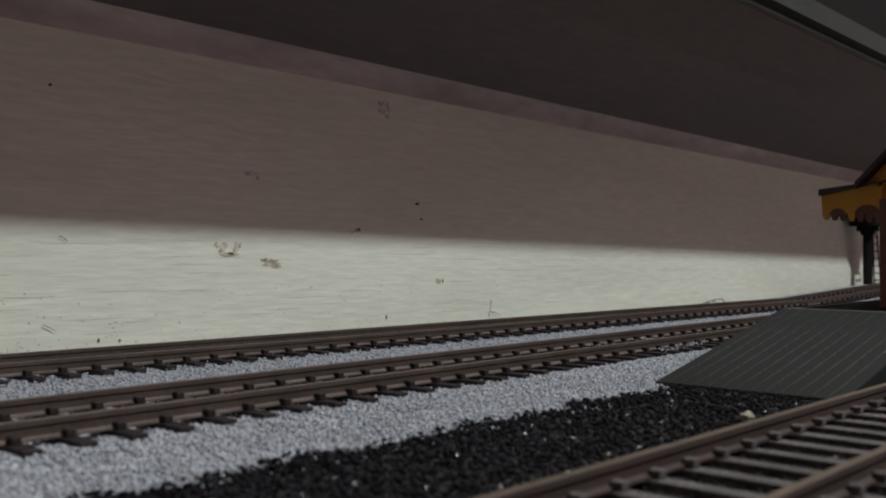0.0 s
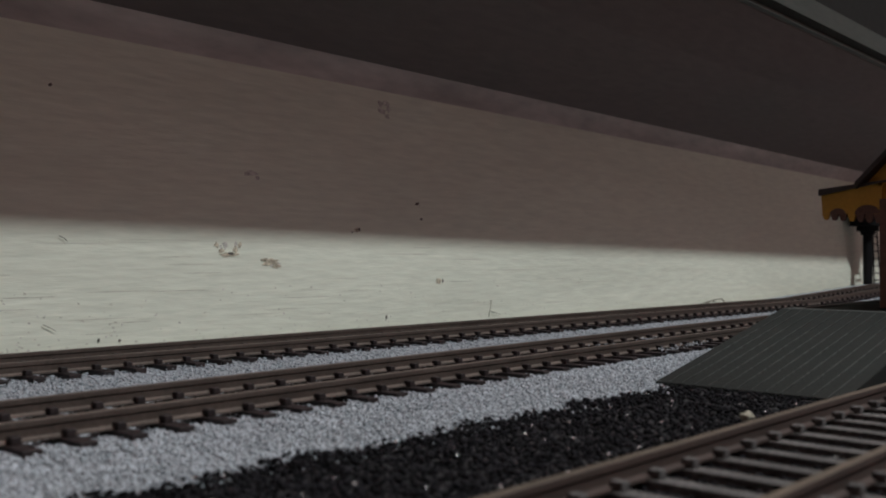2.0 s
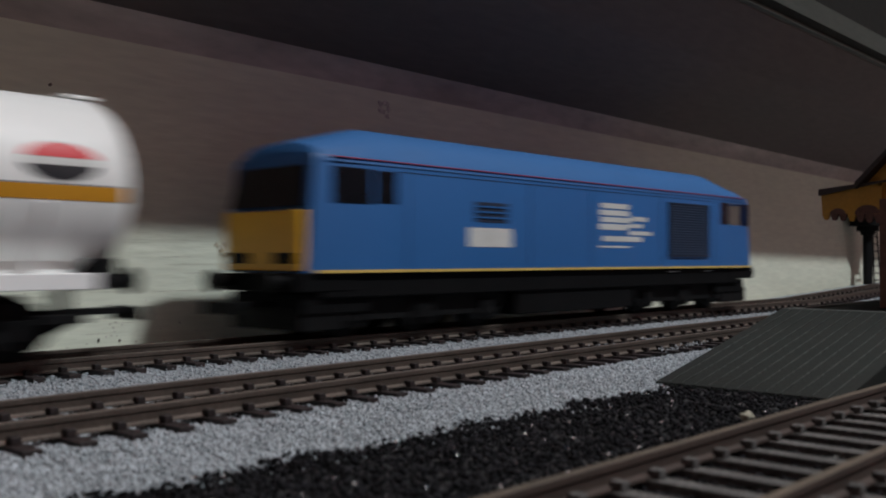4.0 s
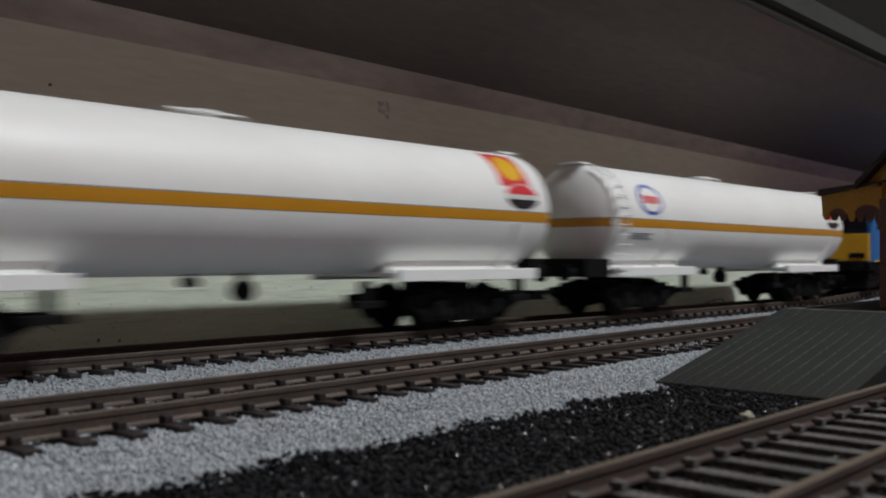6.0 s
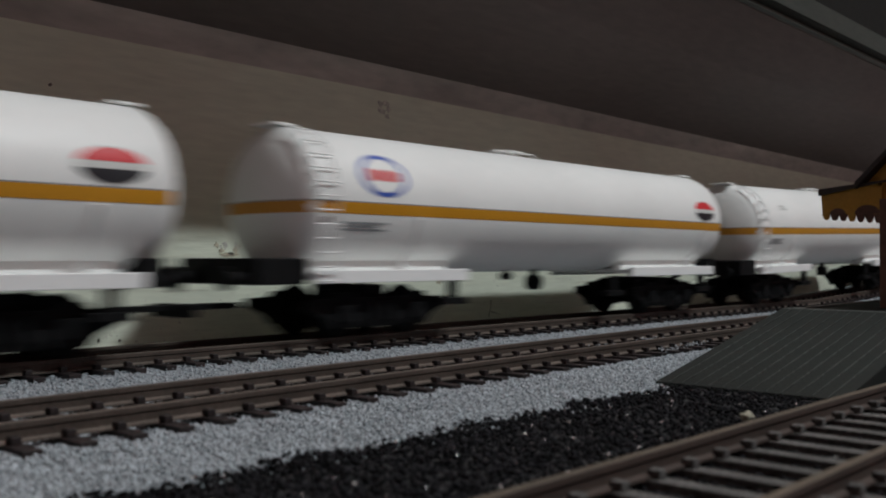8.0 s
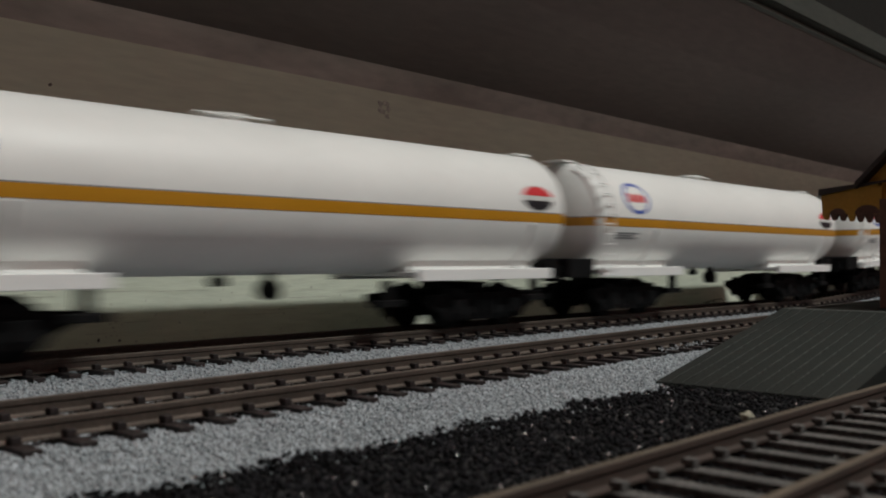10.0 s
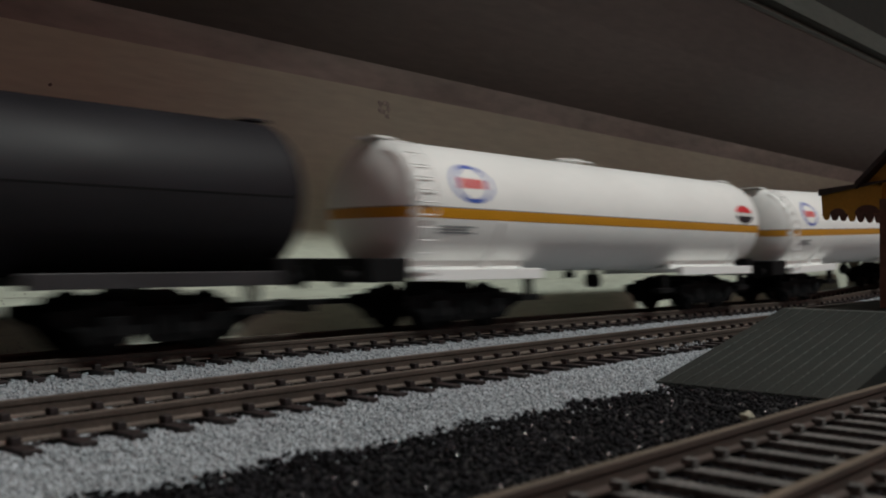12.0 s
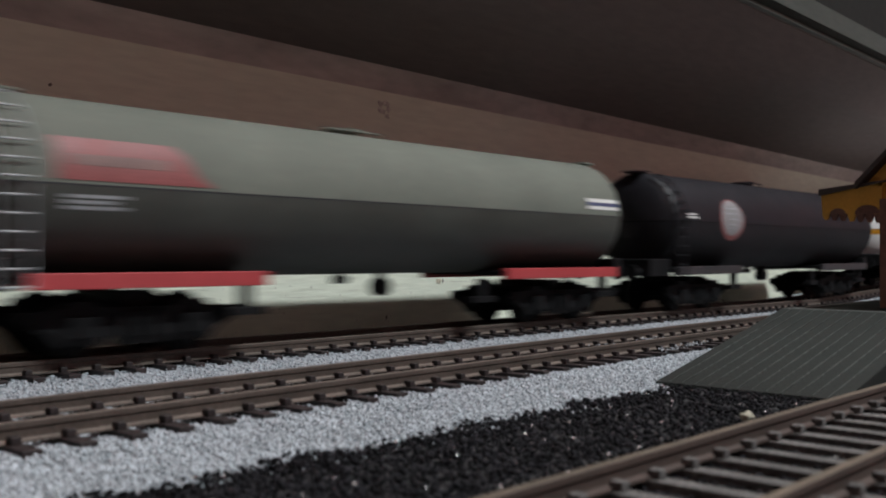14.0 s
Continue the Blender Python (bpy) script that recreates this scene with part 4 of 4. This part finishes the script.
def locomotive():
    """x = 0 at the middle of the locomotive."""
    w = thing("diesel_locomotive", "blue six-axle diesel locomotive with yellow ends", "locomotive")
    shared = {}
    # body drawn through cross sections; the ends lean back above the waist
    stations = [(-119.0, 16.6, 47.6), (-114.0, 17.3, 50.2), (-92.0, 17.5, 55.6), (97.0, 17.5, 55.6), (119.0, 17.3, 51.0), (128.5, 16.6, 47.4)]
    bm = bmesh.new()
    rings = []
    for i, (x, hw, roof) in enumerate(stations):
        ring = []
        for y, z in loco_section(hw, roof):
            lean = 0.0
            if i in (0, 5):
                up = max(0.0, z - 33.0)
                lean = up * 0.22 + abs(y) * 0.05
            ring.append(bm.verts.new((x + (lean if i == 0 else -lean), y, z)))
        rings.append(ring)
    for p, q in zip(rings, rings[1:]):
        for j in range(len(p) - 1):
            f = bm.faces.new((p[j], p[j + 1], q[j + 1], q[j]))
            if min(v.co.z for v in f.verts) > 46.0 or (f.calc_center_median().z > 46.8):
                f.material_index = 1
        bm.faces.new((p[-1], p[0], q[0], q[-1]))
    bm.faces.new(rings[0])
    bm.faces.new(rings[-1][::-1])
    body = part("body", bm, [M_BLUE, M_ROOFBLUE], w, smooth=True)
    # the leading cab is hollow behind its windows
    cut_mesh = bpy.data.meshes.new("cab_opening")
    cb = boxes([(105.4, 124.4, -25, 25, 34.7, 43.9)])
    box(cb, 106.0, 140.0, -14.2, 14.2, 34.9, 43.5)
    bmesh.ops.scale(cb, vec=(MM, MM, MM), verts=cb.verts)
    cb.to_mesh(cut_mesh)
    cb.free()
    carve(body, cut_mesh)
    for s in (-1, 1):
        ya, yb = sorted((s * 17.4, s * 17.75))
        part("sill_stripe", boxes([(-116, 125.5, ya, yb, 16.9, 17.65)]), M_SILL, body, "yellow sill stripe")
        ya, yb = sorted((s * 16.9, s * 17.5))
        part("cantrail_stripe", boxes([(-111, 121, ya, yb, 46.15, 46.42)]), M_CANTRAIL, body, "thin red cantrail stripe")
        ya, yb = sorted((s * 17.3, s * 17.72))
        part("gutter", boxes([(-112, 122, ya, yb, 45.0, 45.35)]), M_GUTTER, body)
    for s in (-1, 1):
        ya, yb = sorted((s * 17.48, s * 17.58))
        for x in (-84.0, -30.0, 4.0, 50.0, 93.0):
            part("panel_joint", boxes([(x, x + 0.35, ya, yb, 18.2, 44.6)]), M_SLAT, body)
        part("roof_panel_joint", boxes([(-88.0, 92.0, ya, yb, 43.6, 43.8)]), M_SLAT, body)
    # louvred radiator grille behind the leading cab, on both sides
    for s in (-1, 1):
        ya, yb = sorted((s * 17.45, s * 17.7))
        g = part("grille", boxes([(56.0, 87.0, ya, yb, 21.6, 41.6)]), M_GRILLE, body, "dark louvred radiator grille")
        ya, yb = sorted((s * 17.6, s * 18.15))
        part("grille_frame", boxes([(55.4, 56.4, ya, yb, 21.2, 42.0), (86.6, 87.6, ya, yb, 21.2, 42.0), (56.4, 86.6, ya, yb, 21.2, 21.8), (56.4, 86.6, ya, yb, 41.4, 42.0)]), M_GRILLE, g)
        slat = None
        for i in range(20):
            if slat is None:
                o = [(s * 17.65, 0.0), (s * 18.1, -0.25), (s * 18.1, 0.0), (s * 17.65, 0.45)]
                slat = part("slat", prism(bmesh.new(), o, 56.5, 86.5), M_SLAT, g)
                slat.location.z = 22.3 * MM
            else:
                again("slat", slat, g, 0, 0, 22.3 + i * 0.97)
        # cab side windows
        ya, yb = sorted((s * 17.2, s * 17.62))
        part("cab_window", boxes([(98.4, 104.2, ya, yb, 34.8, 43.8)], 0.15), M_GLASS, body, "dark cab side window")
        part("cab_window", boxes([(105.6, 124.2, s * 16.6 - 0.1, s * 16.6 + 0.1, 34.9, 43.7)]), M_CLEAR, body, "clear cab side window").visible_shadow = False
        part("cab_window", boxes([(-110.5, -97.0, ya, yb, 34.6, 43.8)], 0.2), M_GLASS, body, "dark cab side window")
        part("cab_window", boxes([(-96.0, -88.0, ya, yb, 34.9, 43.6)], 0.2), M_GLASS, body, "dark cab side window")
        pillar_y = sorted((s * 16.75, s * 17.6))
        for px0, px1 in ((104.3, 105.5), (117.6, 118.7), (123.2, 124.4)):
            part("window_pillar", boxes([(px0, px1, *pillar_y, 34.7, 43.9)]), M_GRILLE, body, "dark window pillar")
        vent = part("vent", boxes([(-56.0, -41.0, ya, yb, 31.2, 37.2)], 0.1), M_GRILLE, body, "dark square vent")
        bar_y = sorted((s * 17.6, s * 17.9))
        for z in (32.4, 34.0, 35.6):
            part("vent_bar", boxes([(-55.4, -41.6, *bar_y, z, z + 0.5)]), M_BLUE, vent)
        ya, yb = sorted((s * 17.45, s * 17.6))
        part("data_plate", boxes([(-59.0, -39.0, ya, yb, 24.0, 29.6)]), M_PALEPRINT, body, "pale data plate")
        # white striped emblem
        for x0, x1, z0, z1 in ((10, 28, 38.0, 39.8), (9, 28, 35.6, 37.4), (10, 29, 33.2, 35.0), (29.3, 40, 34.0, 35.6), (9, 27.5, 30.6, 32.6),
                               (28, 37, 31.6, 33.0), (28, 43.5, 29.0, 30.4), (11, 36.5, 26.6, 28.4), (8.5, 28.5, 24.4, 25.0)):
            part("emblem_bar", boxes([(x0, x1, ya, yb, z0, z1)]), M_PALEPRINT, body)
    # yellow ends with dark windscreens
    for way in (-1, 1):
        x = 128.4 if way > 0 else -119.2
        a, b = sorted((x - way * 1.6, x + way * 0.25))
        half = 14.0 if way > 0 else 16.0
        part("end_panel", boxes([(a, b, -half, half, 17.4, 32.6)], 0.3), M_LOCOYELLOW, body, "yellow end panel")
        bm = bmesh.new()
        vs = []
        for dx in (0.0, 0.25 if way > 0 else 1.4):
            for yy, z in ((-15.0, 33.6), (15.0, 33.6), (13.6, 44.0), (-13.6, 44.0)):
                base = (128.5 if way > 0 else 119.0) + 0.35 - (z - 33.0) * 0.22 - abs(yy) * 0.03 - dx
                vs.append(bm.verts.new((way * base, yy, z)))
        for f in ((0, 1, 2, 3), (7, 6, 5, 4), (0, 4, 5, 1), (1, 5, 6, 2), (2, 6, 7, 3), (3, 7, 4, 0)):
            bm.faces.new([vs[i] for i in f])
        pane = part("windscreen", bm, M_CLEAR if way > 0 else M_GLASS, body, "raked windscreen")
        pane.visible_shadow = way < 0
        for s in (-1, 1):
            xa, xb = sorted((x + way * 0.1, x + way * 0.6))
            part("headlight", boxes([(xa, xb, s * 9.5 - 4.2, s * 9.5 + 4.2, 19.2, 22.0)], 0.2), M_BLACK, body, "dark headlight cluster")
        part("buffer_beam", boxes([(108 if way > 0 else -121, 130.6 if way > 0 else -102, -16.6, 16.6, 12.2, 16.7)], 0.3), M_UNDER, w, "black buffer beam")
        part("snowplough", boxes([(104 if way > 0 else -118, 127 if way > 0 else -104, -14.6, 14.6, 2.4, 8.4)], 0.3), M_BLACK, w)
        buffers(w, 130.4 if way > 0 else -121, way, z=14.8)
    # underframe, tanks, roof gear
    part("underframe", boxes([(-113, 118, -16.4, 16.4, 10.5, 16.8), (-34, 34, -15.5, 15.5, 3.2, 11)], 0.4), M_UNDER, w)
    for x in (58.0, 86.0):
        part("step", boxes([(x, x + 6, -16.9, -16.0, 15.5, 15.9)]), M_PRINT, w)
    for x0, x1 in ((98.0, 124.0), (-118.0, -96.0)):
        part("skirt", boxes([(x0, x1, -15.2, 15.2, 6.6, 11.8)], 0.3), M_UNDER, w)
    for x in (-74.0, 74.0):
        bogie(w, x, (-27.0, 0.0, 27.0), 7.0, shared, 36.0)
    return w


def build_train():
    lok = locomotive()
    a = white_wagon(False)
    b = white_wagon(True)
    # all blue-oval wagons are alike: copy the first with its parts
    others = []
    for _ in range(4):
        c = copy_thing(a, pose(0, 0, 0))
        for o in c.children_recursive:
            if o.name.startswith("wheelset"):
                WHEELS.append((o, o.location.x / MM, 6.3))
        others.append(c)
    return [lok, a, b] + others + [black_wagon(), grey_wagon()]


# distance gone by the train, in millimetres, every half second from the start
GONE = [-706.2, -600.2, -494.2, -391.5, -286.2, -180.2, -71.8, 31.5, 133.8, 235.2, 335.0, 436.0, 532.0, 623.6, 716.5,
        809.1, 901.9, 995.2, 1089.2, 1184.2, 1279.8, 1376.6, 1477.8, 1576.1, 1674.3, 1773.3, 1872.1, 1970.5, 2068.8, 2167.1]
SPACING = 248.8
SLACK = (0.0, 0.0, -4.0, -7.5, -11.0, 2.5, 2.0, -2.0, -1.5)     # play in each coupling


def gone(t):
    """The same at any time, on a smooth curve."""
    k = min(max(int(t * 2), 0), len(GONE) - 2)
    u = t * 2 - k
    p = [GONE[min(max(k + j, 0), len(GONE) - 1)] for j in (-1, 0, 1, 2)]
    if k == 0:
        p[0] = 2 * p[1] - p[2]
    m1, m2 = (p[2] - p[0]) / 2, (p[3] - p[1]) / 2
    return (2 * u ** 3 - 3 * u ** 2 + 1) * p[1] + (u ** 3 - 2 * u ** 2 + u) * m1 + (-2 * u ** 3 + 3 * u ** 2) * p[2] + (u ** 3 - u ** 2) * m2


train = build_train()


def riding(s, rear, front):
    """The pose of a vehicle whose two bogies stand on the far track, its origin s along the line."""
    z0, z1 = float(climb(s + rear)), float(climb(s + front))
    pitch = math.atan2(z1 - z0, front - rear)
    return LINE @ pose(s * MM, 0, (RAIL_Z + z0 - rear * math.tan(pitch)) * MM, 0, -math.degrees(pitch), 0)


def motions():
    for i, vehicle in enumerate(train):
        off = 131.0 if i == 0 else -SPACING * i + SLACK[i]
        bogies = (-74.0, 74.0) if i == 0 else (27.0, 180.0)
        walk(vehicle, [(k * 0.25, riding(gone(k * 0.25) + off, *bogies)) for k in range(57)])
    step = 1.0 / 30
    for ob, x, r in WHEELS:
        z = ob.location.z
        walk(ob, [(k * step, Matrix.Translation((x * MM, 0, z)) @ Matrix.Rotation((gone(k * step) - GONE[0]) / r, 4, "Y")) for k in range(421)])


motions()
